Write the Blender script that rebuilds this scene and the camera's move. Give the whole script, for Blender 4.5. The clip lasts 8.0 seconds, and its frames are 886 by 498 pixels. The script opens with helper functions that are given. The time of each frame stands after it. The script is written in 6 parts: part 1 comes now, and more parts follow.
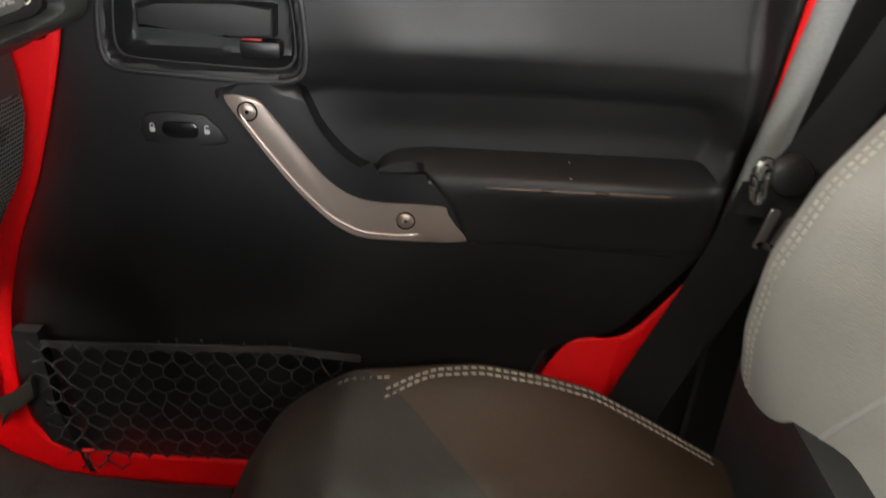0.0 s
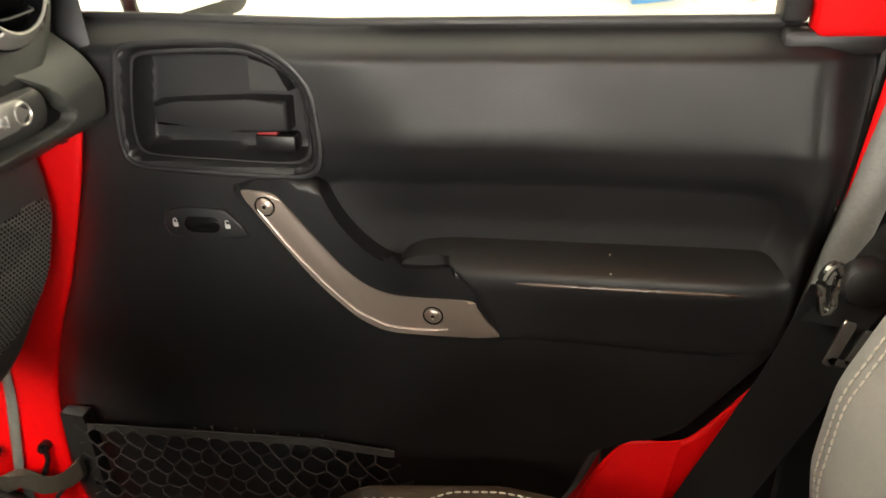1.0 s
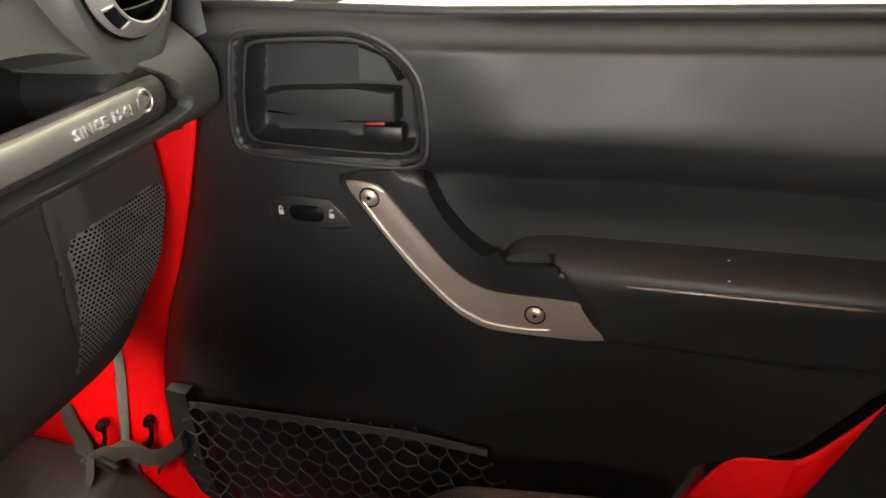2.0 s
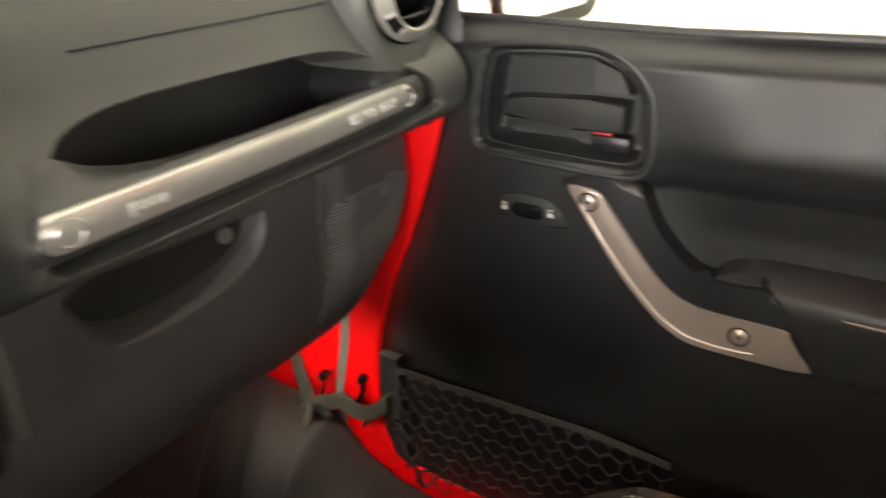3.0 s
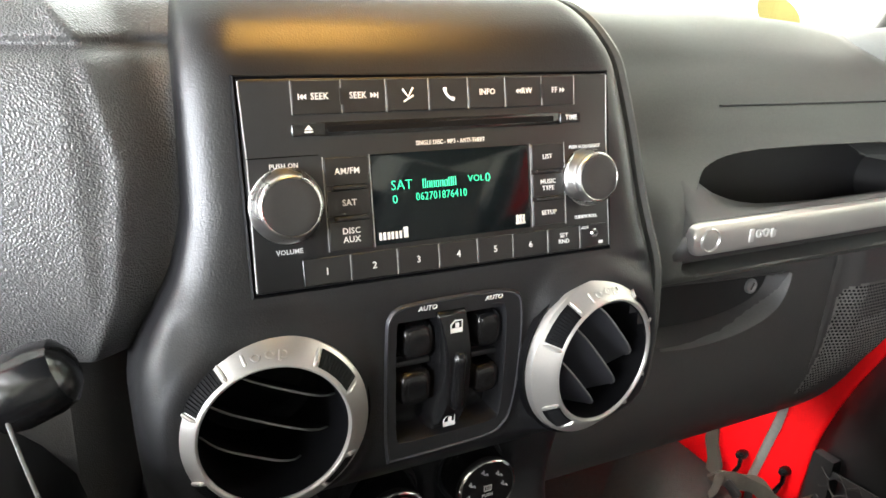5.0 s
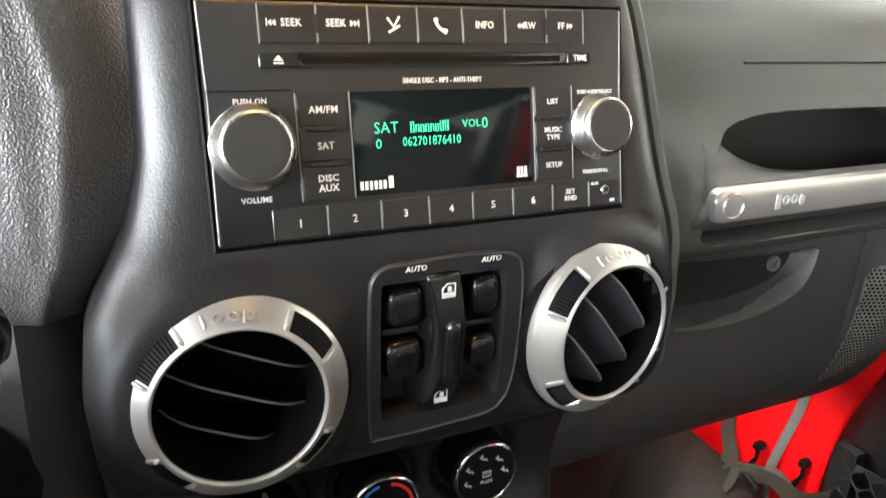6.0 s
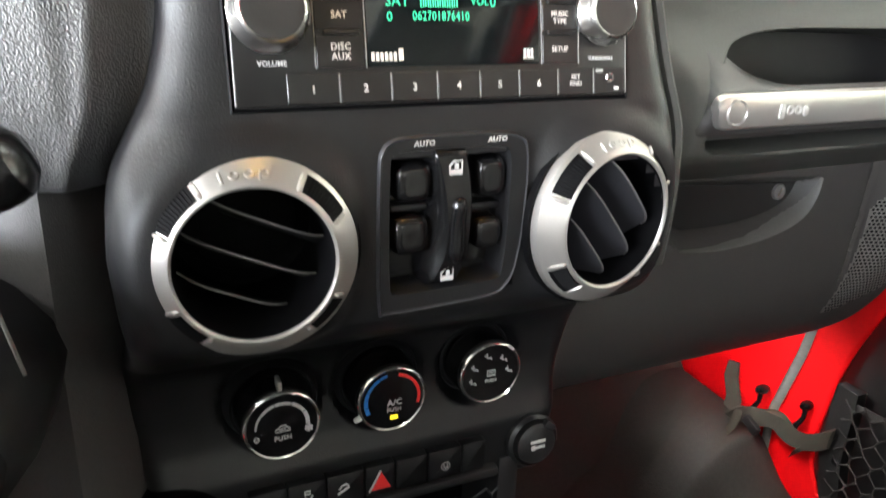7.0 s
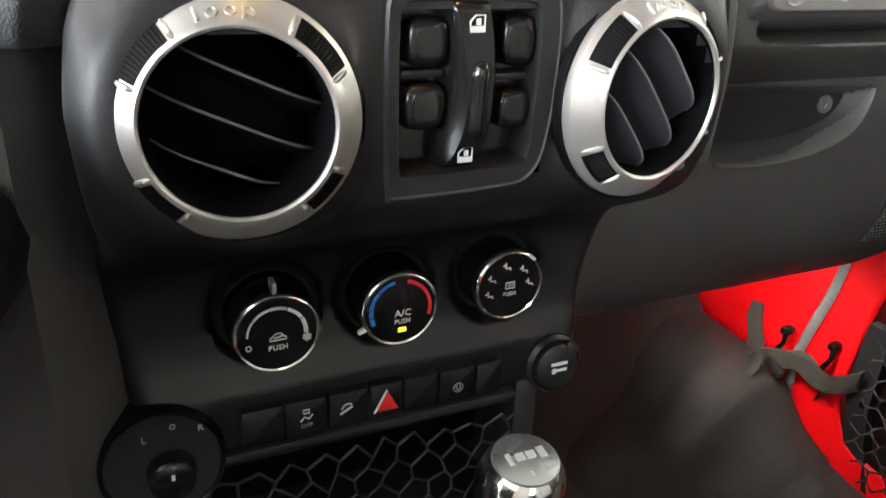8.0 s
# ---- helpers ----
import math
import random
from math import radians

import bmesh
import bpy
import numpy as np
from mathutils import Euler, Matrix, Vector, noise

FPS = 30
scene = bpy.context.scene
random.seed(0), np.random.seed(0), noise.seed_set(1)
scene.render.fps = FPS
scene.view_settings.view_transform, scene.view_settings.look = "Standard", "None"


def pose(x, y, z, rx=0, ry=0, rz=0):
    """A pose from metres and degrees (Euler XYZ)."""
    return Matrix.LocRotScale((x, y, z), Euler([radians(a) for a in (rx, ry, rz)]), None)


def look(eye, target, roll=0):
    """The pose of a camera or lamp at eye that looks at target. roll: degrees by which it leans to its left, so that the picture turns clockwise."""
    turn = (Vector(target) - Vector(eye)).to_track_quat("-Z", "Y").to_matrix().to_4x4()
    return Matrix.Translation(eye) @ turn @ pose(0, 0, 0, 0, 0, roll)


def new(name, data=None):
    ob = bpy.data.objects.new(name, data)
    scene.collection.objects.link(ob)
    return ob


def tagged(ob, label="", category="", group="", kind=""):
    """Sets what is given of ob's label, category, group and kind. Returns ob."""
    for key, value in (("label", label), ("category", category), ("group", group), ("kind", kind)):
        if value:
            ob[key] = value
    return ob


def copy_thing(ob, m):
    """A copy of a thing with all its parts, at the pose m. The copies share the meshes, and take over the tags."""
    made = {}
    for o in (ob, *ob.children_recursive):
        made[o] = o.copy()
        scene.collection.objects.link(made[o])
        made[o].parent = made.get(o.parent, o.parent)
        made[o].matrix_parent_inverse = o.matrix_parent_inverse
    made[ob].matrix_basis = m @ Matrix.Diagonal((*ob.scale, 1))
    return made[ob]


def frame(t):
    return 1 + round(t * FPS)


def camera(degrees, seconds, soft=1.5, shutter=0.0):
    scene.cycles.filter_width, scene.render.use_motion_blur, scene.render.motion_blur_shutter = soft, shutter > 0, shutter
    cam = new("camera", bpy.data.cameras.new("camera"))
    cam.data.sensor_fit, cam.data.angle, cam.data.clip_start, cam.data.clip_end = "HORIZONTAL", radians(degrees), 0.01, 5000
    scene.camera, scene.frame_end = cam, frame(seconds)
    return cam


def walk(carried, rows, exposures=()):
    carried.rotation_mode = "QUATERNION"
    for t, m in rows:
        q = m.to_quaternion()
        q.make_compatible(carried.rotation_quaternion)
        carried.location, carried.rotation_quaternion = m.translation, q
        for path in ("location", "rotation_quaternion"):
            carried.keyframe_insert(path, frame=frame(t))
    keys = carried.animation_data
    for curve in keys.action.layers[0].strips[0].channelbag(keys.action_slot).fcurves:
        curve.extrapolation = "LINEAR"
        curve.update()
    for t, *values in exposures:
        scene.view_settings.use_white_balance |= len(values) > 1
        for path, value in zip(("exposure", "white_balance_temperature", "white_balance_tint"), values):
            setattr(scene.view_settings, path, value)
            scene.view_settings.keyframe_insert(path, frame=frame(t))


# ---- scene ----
cam = camera(63.1, 8.0, soft=1.5, shutter=0.4)
PATH = [
    (0, (0.004, 0.022, 1.278), (-0.025, 1.783, 0.33), 2.6),
    (0.5, (0.019, 0.133, 1.28), (-0.135, 1.9, 0.356), 0.4),
    (1, (0.085, 0.122, 1.327), (-0.263, 1.864, 0.409), -2.5),
    (1.2, (0.107, 0.116, 1.342), (-0.328, 1.825, 0.4), -3.6),
    (2.3, (0.048, 0.151, 1.321), (-0.572, 1.804, 0.38), -3.4),
    (2.5, (0.055, 0.158, 1.32), (-0.641, 1.772, 0.366), -3.6),
    (3, (0.07, 0.078, 1.337), (-0.99, 1.534, 0.467), -3.9),
    (3.5, (0.058, -0.039, 1.372), (-1.296, 1.198, 0.573), -1.7),
    (4, (0.051, -0.117, 1.373), (-1.492, 0.927, 0.644), 0.6),
    (4.5, (0.049, -0.144, 1.35), (-1.593, 0.779, 0.676), 1.7),
    (4.7, (0.045, -0.146, 1.338), (-1.635, 0.733, 0.704), 1.4),
    (5.8, (0.003, -0.116, 1.305), (-1.72, 0.705, 0.708), 1.3),
    (6, (0.005, -0.115, 1.295), (-1.71, 0.699, 0.666), 1.3),
    (6.5, (0.016, -0.133, 1.283), (-1.703, 0.668, 0.646), 1.4),
    (7, (0.033, -0.125, 1.249), (-1.676, 0.658, 0.564), 1.7),
    (7.5, (0.012, -0.118, 1.213), (-1.681, 0.652, 0.477), 1.9),
    (8, (-0.001, -0.113, 1.194), (-1.678, 0.637, 0.402), 2.1),
]
walk(cam, [(t, look(eye, target, roll)) for t, eye, target, roll in PATH], exposures=[(0.0, -0.1, 6400, 10), (0.5, 0.05, 6600, 10), (1.0, 0.22, 7250, 10), (2.5, 0.22, 6900, 10), (3.0, 0.42, 7100, 10), (3.5, 0.58, 6750, 10), (4.0, 0.5, 6500, 10), (4.5, 0.62, 6200, 10), (6.0, 0.78, 6100, 10), (8.0, 0.92, 6050, 10)])

# ---- world, lamps, exposure ----
world = bpy.data.worlds.new("showroom_air")
scene.world = world
world.use_nodes = True
world.node_tree.nodes["Background"].inputs[0].default_value = (1.0, 0.98, 0.96, 1)
world.node_tree.nodes["Background"].inputs[1].default_value = 0.35
scene.view_settings.exposure = 0.0


def area_lamp(name, eye, target, sx, sy, watts, colour):
    data = bpy.data.lights.new(name, "AREA")
    data.shape, data.size, data.size_y = "RECTANGLE", sx, sy
    data.energy, data.color = watts, colour
    ob = new(name, data)
    ob.matrix_world = look(eye, target)
    return ob


# added low sidelight for door and dash; the wall behind has no window
area_lamp("driver_side_fill", (0.35, -4.9, 1.60), (-0.3, 0.4, 1.2), 6.4, 1.2, 960, (0.97, 0.98, 1.0))
area_lamp("ceiling_lamp_front", (-3.4, 0.6, 3.4), (-0.2, 0.2, 1.2), 3.0, 1.6, 165, (1.0, 0.98, 0.95))
area_lamp("ceiling_lamp_passenger_side", (-0.4, 2.6, 3.6), (-0.2, 2.9, 0.0), 4.0, 1.0, 46, (1.0, 0.95, 0.83))
# added light through the open rear; no window in that wall either
area_lamp("rear_fill", (5.6, -1.5, 1.60), (-0.3, 0.0, 1.2), 2.6, 1.3, 260, (1.0, 0.99, 0.98))
area_lamp("ceiling_lamp_corner", (-3.2, 2.4, 3.7), (-5.6, 4.2, 1.3), 2.0, 0.8, 280, (1.0, 0.98, 0.92))
# added fill under the dash that brightens the red kick panel
area_lamp("footwell_fill", (-0.57, 0.52, 0.848), (-0.60, 0.71, 0.66), 0.10, 0.04, 0.17, (1.0, 0.93, 0.82)).data.spread = radians(95)
area_lamp("map_lamp", (-0.145, 0.035, 1.745), (-0.36, 0.030, 1.32), 0.12, 0.045, 0.20, (1.0, 0.50, 0.08)).data.spread = radians(27)
area_lamp("ceiling_lamp_driver_side", (-0.2, -3.7, 3.9), (-0.2, -2.2, 0.0), 4.8, 0.16, 70, (1.0, 0.98, 0.95))
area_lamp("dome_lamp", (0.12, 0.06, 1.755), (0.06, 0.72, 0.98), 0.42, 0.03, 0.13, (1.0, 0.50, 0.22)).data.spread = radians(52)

# ---- materials ----


def nodes_of(name):
    m = bpy.data.materials.new(name)
    m.use_nodes = True
    return m, m.node_tree.nodes, m.node_tree.links, m.node_tree.nodes["Principled BSDF"]


def surface(name, colour, rough=0.5, metal=0.0, grain=0.0, cell=900.0, spread=0.18, patch=9.0, wear=0.12, coat=0.0, kind="VORONOI", spec=0.5, relief=0.6):
    """A grained, slightly uneven surface: two scales of colour and gloss variation, and a fine relief."""
    m, n, l, b = nodes_of(name)
    tc = n.new("ShaderNodeTexCoord")
    big = n.new("ShaderNodeTexNoise")
    big.inputs["Scale"].default_value, big.inputs["Detail"].default_value = patch, 5.0
    fine = n.new("ShaderNodeTexNoise")
    fine.inputs["Scale"].default_value, fine.inputs["Detail"].default_value = cell * 0.35, 3.0
    l.new(tc.outputs["Object"], big.inputs["Vector"])
    l.new(tc.outputs["Object"], fine.inputs["Vector"])
    mix = n.new("ShaderNodeMath")
    mix.operation = "MULTIPLY_ADD"
    mix.inputs[1].default_value = 0.4
    l.new(fine.outputs["Fac"], mix.inputs[0])
    half = n.new("ShaderNodeMath")
    half.operation = "MULTIPLY"
    half.inputs[1].default_value = 0.6
    l.new(big.outputs["Fac"], half.inputs[0])
    l.new(half.outputs[0], mix.inputs[2])
    ramp = n.new("ShaderNodeValToRGB")
    ramp.color_ramp.elements[0].position, ramp.color_ramp.elements[1].position = 0.3, 0.7
    ramp.color_ramp.elements[0].color = tuple(max(0.0, c * (1 - spread)) for c in colour) + (1,)
    ramp.color_ramp.elements[1].color = tuple(min(1.0, c * (1 + spread)) for c in colour) + (1,)
    l.new(mix.outputs[0], ramp.inputs[0])
    l.new(ramp.outputs[0], b.inputs["Base Color"])
    rr = n.new("ShaderNodeMapRange")
    rr.inputs["From Min"].default_value, rr.inputs["From Max"].default_value = 0.3, 0.7
    rr.inputs["To Min"].default_value, rr.inputs["To Max"].default_value = max(0.03, rough - wear), min(1.0, rough + wear)
    l.new(big.outputs["Fac"], rr.inputs["Value"])
    l.new(rr.outputs[0], b.inputs["Roughness"])
    b.inputs["Metallic"].default_value = metal
    b.inputs["Coat Weight"].default_value = coat
    b.inputs["Specular IOR Level"].default_value = spec
    if grain > 0:
        if kind == "VORONOI":
            v = n.new("ShaderNodeTexVoronoi")
            v.feature = "SMOOTH_F1"
            v.inputs["Scale"].default_value = cell
            l.new(tc.outputs["Object"], v.inputs["Vector"])
            out = v.outputs["Distance"]
        else:
            v = n.new("ShaderNodeTexNoise")
            v.inputs["Scale"].default_value, v.inputs["Detail"].default_value = cell, 4.0
            l.new(tc.outputs["Object"], v.inputs["Vector"])
            out = v.outputs["Fac"]
        bump = n.new("ShaderNodeBump")
        bump.inputs["Strength"].default_value, bump.inputs["Distance"].default_value = grain, relief / cell
        l.new(out, bump.inputs["Height"])
        l.new(bump.outputs[0], b.inputs["Normal"])
    return m


def glow(name, colour, strength):
    m, n, l, b = nodes_of(name)
    b.inputs["Base Color"].default_value = (0.0, 0.0, 0.0, 1)
    b.inputs["Emission Color"].default_value = colour + (1,)
    b.inputs["Emission Strength"].default_value = strength
    return m


def glass(name, tint, gloss):
    m, n, l, b = nodes_of(name)
    n.remove(b)
    clear, shine, mix, edge = n.new("ShaderNodeBsdfTransparent"), n.new("ShaderNodeBsdfGlossy"), n.new("ShaderNodeMixShader"), n.new("ShaderNodeLayerWeight")
    power, fres = n.new("ShaderNodeMath"), n.new("ShaderNodeMath")
    clear.inputs[0].default_value = tint + (1,)
    shine.inputs["Roughness"].default_value = gloss
    power.operation, fres.operation = "POWER", "MULTIPLY_ADD"
    power.inputs[1].default_value, fres.inputs[1].default_value, fres.inputs[2].default_value = 5.0, 0.9, 0.035
    l.new(edge.outputs["Facing"], power.inputs[0])
    l.new(power.outputs[0], fres.inputs[0])
    l.new(fres.outputs[0], mix.inputs[0])
    l.new(clear.outputs[0], mix.inputs[1])
    l.new(shine.outputs[0], mix.inputs[2])
    l.new(mix.outputs[0], n["Material Output"].inputs["Surface"])
    return m


def weave(name, colour_a, colour_b, scale, rough):
    """Woven webbing: two crossed waves of thread."""
    m, n, l, b = nodes_of(name)
    tc = n.new("ShaderNodeTexCoord")
    w = n.new("ShaderNodeTexWave")
    w.inputs["Scale"].default_value, w.inputs["Distortion"].default_value = scale, 1.2
    l.new(tc.outputs["Object"], w.inputs["Vector"])
    ramp = n.new("ShaderNodeValToRGB")
    ramp.color_ramp.elements[0].color, ramp.color_ramp.elements[1].color = colour_a + (1,), colour_b + (1,)
    l.new(w.outputs["Fac"], ramp.inputs[0])
    l.new(ramp.outputs[0], b.inputs["Base Color"])
    b.inputs["Roughness"].default_value = rough
    bump = n.new("ShaderNodeBump")
    bump.inputs["Strength"].default_value, bump.inputs["Distance"].default_value = 0.6, 0.001
    l.new(w.outputs["Fac"], bump.inputs["Height"])
    l.new(bump.outputs[0], b.inputs["Normal"])
    return m


M_PAD = surface("dash_pad_vinyl", (0.072, 0.073, 0.066), 0.52, grain=0.25, cell=1500, patch=5)
# paler grey that puts caught light into the colour of thin edges
M_LIP = surface("lit_edge_grey", (0.12, 0.116, 0.11), 0.42, grain=0.25, cell=1400, patch=7)
M_COARSE = surface("coarse_grained_vinyl", (0.085, 0.084, 0.083), 0.36, grain=0.9, cell=1000, patch=6, wear=0.05, relief=0.70, spec=0.7)
M_BLACK = surface("black_moulded_plastic", (0.014, 0.0138, 0.014), 0.46, grain=0.25, cell=1400, patch=7)
M_GRILLE = surface("speaker_grille_plastic", (0.21, 0.20, 0.19), 0.36, grain=0.1, cell=2000)
M_PALESILVER = surface("bare_silver_lettering", (0.82, 0.80, 0.77), 0.3, metal=0.5, spread=0.04)
M_LOWER = surface("charcoal_hard_plastic", (0.058, 0.055, 0.053), 0.46, grain=0.3, cell=1400, patch=7)
M_DOOR = surface("door_panel_vinyl", (0.013, 0.013, 0.0136), 0.47, grain=0.3, cell=1300, patch=5)
M_BEZEL = surface("smooth_black_plastic", (0.0085, 0.0085, 0.0095), 0.40, grain=0.18, cell=1100, patch=6, wear=0.07)
# brown tone that stands in for the warm lamp highlight on door edges
M_EDGELIGHT = surface("warm_edge_highlight", (0.085, 0.048, 0.028), 0.34, grain=0.1, cell=1500, spread=0.25, patch=30)
M_GLOSS = surface("gloss_black_plastic", (0.006, 0.006, 0.0065), 0.2, grain=0.0, patch=20, wear=0.05)
M_FACE = surface("radio_face_plastic", (0.009, 0.0088, 0.0088), 0.36, grain=0.08, cell=2500, patch=12, wear=0.05)
M_KNOBCAP = surface("dark_grey_knob_cap", (0.022, 0.021, 0.020), 0.36, grain=0.06, cell=2500, patch=30, wear=0.05)
# near-zero black with little sheen: shade of recesses and gaps put into colour
M_RECESS = surface("recess_shade_black", (0.0025, 0.0025, 0.003), 0.6, grain=0.1, cell=1500, spec=0.12)
M_SILVER = surface("satin_silver_paint", (0.58, 0.56, 0.53), 0.33, metal=0.75, grain=0.05, cell=3000, spread=0.05, patch=15, wear=0.05)
M_WARMSILVER = surface("warm_satin_silver_paint", (0.46, 0.385, 0.335), 0.38, metal=0.7, grain=0.06, cell=3000, spread=0.06, patch=15, wear=0.06)
M_CHROME = surface("chrome", (0.75, 0.74, 0.72), 0.12, metal=1.0, spread=0.03, patch=25, wear=0.04)
M_KNURL = surface("knurled_satin_chrome", (0.52, 0.51, 0.49), 0.27, metal=1.0, spread=0.06, patch=40, wear=0.06)
M_RED = surface("red_car_paint", (0.90, 0.001, 0.004), 0.52, grain=0.03, cell=600, spread=0.06, coat=0.0, kind="NOISE", wear=0.05, spec=0.3)
M_SEAM = surface("grey_seam_sealer", (0.16, 0.16, 0.155), 0.6, grain=0.3, cell=500)
M_LEATHER = surface("light_grey_leather", (0.29, 0.28, 0.255), 0.5, grain=0.35, cell=700, spread=0.07)
M_BROWN = surface("dark_brown_leather", (0.054, 0.033, 0.019), 0.5, grain=0.35, cell=700, spread=0.15)
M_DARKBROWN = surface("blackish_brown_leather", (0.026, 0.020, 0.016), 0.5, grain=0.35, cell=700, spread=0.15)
M_THREAD = surface("pale_thread", (0.62, 0.58, 0.50), 0.7, spread=0.1)
M_WHITE = surface("white_print", (0.60, 0.60, 0.59), 0.5, spread=0.03)
M_GREYPRINT = surface("grey_print", (0.36, 0.36, 0.36), 0.5, spread=0.05)
M_DIVIDER = surface("grey_key_divider", (0.17, 0.17, 0.165), 0.4, spread=0.05)
M_BLUE = surface("blue_print", (0.03, 0.19, 0.62), 0.45, spread=0.04)
M_REDPRINT = surface("red_print", (0.75, 0.03, 0.03), 0.4, spread=0.06)
M_BADGE = surface("grey_badge_metal", (0.36, 0.36, 0.36), 0.34, metal=0.8, grain=0.2, cell=2500, spread=0.08)
M_DULLRED = surface("faded_red_print", (0.30, 0.02, 0.02), 0.5, spread=0.1)
# lighter grey puts light into the turned vanes and the switch panel rim
M_VANE = surface("lit_vane_and_rim_grey", (0.030, 0.030, 0.034), 0.36, grain=0.15, cell=1800, wear=0.06)
M_SCREEN = surface("dark_display_glass", (0.003, 0.005, 0.006), 0.10, spec=0.3, spread=0.02, wear=0.03)
M_GREEN = glow("lit_green_segments", (0.08, 1.0, 0.45), 1.1)
M_AMBER = glow("lit_amber_lamp", (1.0, 0.72, 0.02), 1.2)
M_CARPET = surface("dark_floor_carpet", (0.034, 0.032, 0.028), 0.68, grain=1.0, cell=500, spread=0.35, kind="NOISE", patch=14)
M_NET = surface("black_elastic_cord", (0.040, 0.037, 0.036), 0.75, grain=0.5, cell=1500)
M_WEB = weave("black_webbing", (0.007, 0.007, 0.007), (0.013, 0.013, 0.013), 900.0, 0.7)
M_STRAP = weave("faded_khaki_webbing", (0.045, 0.040, 0.031), (0.105, 0.094, 0.074), 600.0, 0.85)
M_GLASS = glass("window_glass", (0.93, 0.96, 0.94), 0.0)
M_MIRROR = surface("mirror_glass", (0.9, 0.9, 0.9), 0.03, metal=1.0, spread=0.01, wear=0.01)
M_WALL = surface("cream_wall_paint", (0.80, 0.78, 0.68), 0.8, grain=0.2, cell=60, spread=0.04, patch=0.6, kind="NOISE")
M_FLOOR = surface("sealed_concrete", (0.42, 0.41, 0.39), 0.4, grain=0.2, cell=40, spread=0.12, patch=1.5, kind="NOISE")
M_CEIL = surface("white_ceiling_paint", (0.8, 0.8, 0.78), 0.9, spread=0.03, patch=1.0)
M_HEAD = surface("grey_headliner_felt", (0.05, 0.05, 0.05), 0.95, grain=0.5, cell=600, kind="NOISE")
M_STICKER = surface("green_sticker_print", (0.12, 0.36, 0.16), 0.5, spread=0.1, patch=40)
M_YELLOW = surface("yellow_sticker_print", (0.52, 0.44, 0.14), 0.5, spread=0.1)
M_SIGN = surface("blue_sign_paint", (0.10, 0.30, 0.62), 0.5, spread=0.05)

# ---- building helpers ----


def dash_frame(x, y, z, tilt=0.0):
    """Local X to the passenger's side, Y up the face, Z out of the face towards the seats."""
    t = radians(tilt)
    return Matrix(((0, -math.sin(t), math.cos(t), x), (1, 0, 0, y), (0, math.cos(t), math.sin(t), z), (0, 0, 0, 1)))


def door_frame(x, y, z):
    """Local X to the rear, Y up, Z out of the door into the cabin."""
    return Matrix(((1, 0, 0, x), (0, 0, -1, y), (0, 1, 0, z), (0, 0, 0, 1)))


def thing(name, m, label, category, group="", kind=""):
    ob = new(name)
    ob.empty_display_size = 0.02
    ob.matrix_world = m
    return tagged(ob, label, category, group, kind)


def part(name, bm, material, parent=None, label="", angle=35):
    bmesh.ops.recalc_face_normals(bm, faces=bm.faces)
    me = bpy.data.meshes.new(name)
    bm.to_mesh(me)
    bm.free()
    me.materials.append(material)
    me.shade_smooth()
    me.set_sharp_from_angle(angle=radians(angle))
    ob = new(name, me)
    if parent is not None:
        ob.parent = parent
    if label:
        ob["label"] = label
    return ob


def box(c, s, bevel=0.0, seg=2, bm=None, turn=None):
    bm = bm or bmesh.new()
    old = set(bm.verts)
    geo = bmesh.ops.create_cube(bm, size=1.0)["verts"]
    for v in geo:
        v.co = Vector((v.co.x * s[0], v.co.y * s[1], v.co.z * s[2]))
    if bevel > 0:
        edges = list({e for v in geo for e in v.link_edges})
        bmesh.ops.bevel(bm, geom=edges, offset=min(bevel, 0.48 * min(s)), segments=seg, profile=0.5, affect="EDGES")
    m = Matrix.Translation(c) @ (turn or Matrix())
    for v in bm.verts:
        if v not in old:
            v.co = m @ v.co
    return bm


def prism(outline, z0, z1, bevel=0.0, seg=2, bm=None):
    """A plate with that outline from z0 up to z1; its upper rim is rounded."""
    bm = bm or bmesh.new()
    low = [bm.verts.new((x, y, z0)) for x, y in outline]
    top = [bm.verts.new((x, y, z1)) for x, y in outline]
    k = len(low)
    for i in range(k):
        bm.faces.new((low[i], low[(i + 1) % k], top[(i + 1) % k], top[i]))
    cap = bm.faces.new(top)
    bm.faces.new(low[::-1])
    if bevel > 0:
        bmesh.ops.bevel(bm, geom=list(cap.edges), offset=bevel, segments=seg, profile=0.5, affect="EDGES")
    return bm


def lathe(profile, seg=48, bm=None, centre=(0, 0, 0), a0=0.0, a1=360.0):
    """Turns (radius, height) points round the local Z."""
    bm = bm or bmesh.new()
    whole = abs(a1 - a0) >= 359.9
    n = seg if whole else seg + 1
    rings = []
    for r, h in profile:
        if r < 1e-6 and whole:
            rings.append([bm.verts.new((centre[0], centre[1], centre[2] + h))])
        else:
            ring = []
            for i in range(n):
                a = radians(a0 + (a1 - a0) * i / seg)
                ring.append(bm.verts.new((centre[0] + r * math.cos(a), centre[1] + r * math.sin(a), centre[2] + h)))
            rings.append(ring)
    for a, b in zip(rings, rings[1:]):
        for i in range(n if whole else n - 1):
            j = (i + 1) % n
            quad = [a[i % len(a)], a[j % len(a)], b[j % len(b)], b[i % len(b)]]
            quad = list(dict.fromkeys(quad))
            if len(quad) > 2:
                bm.faces.new(quad)
    return bm


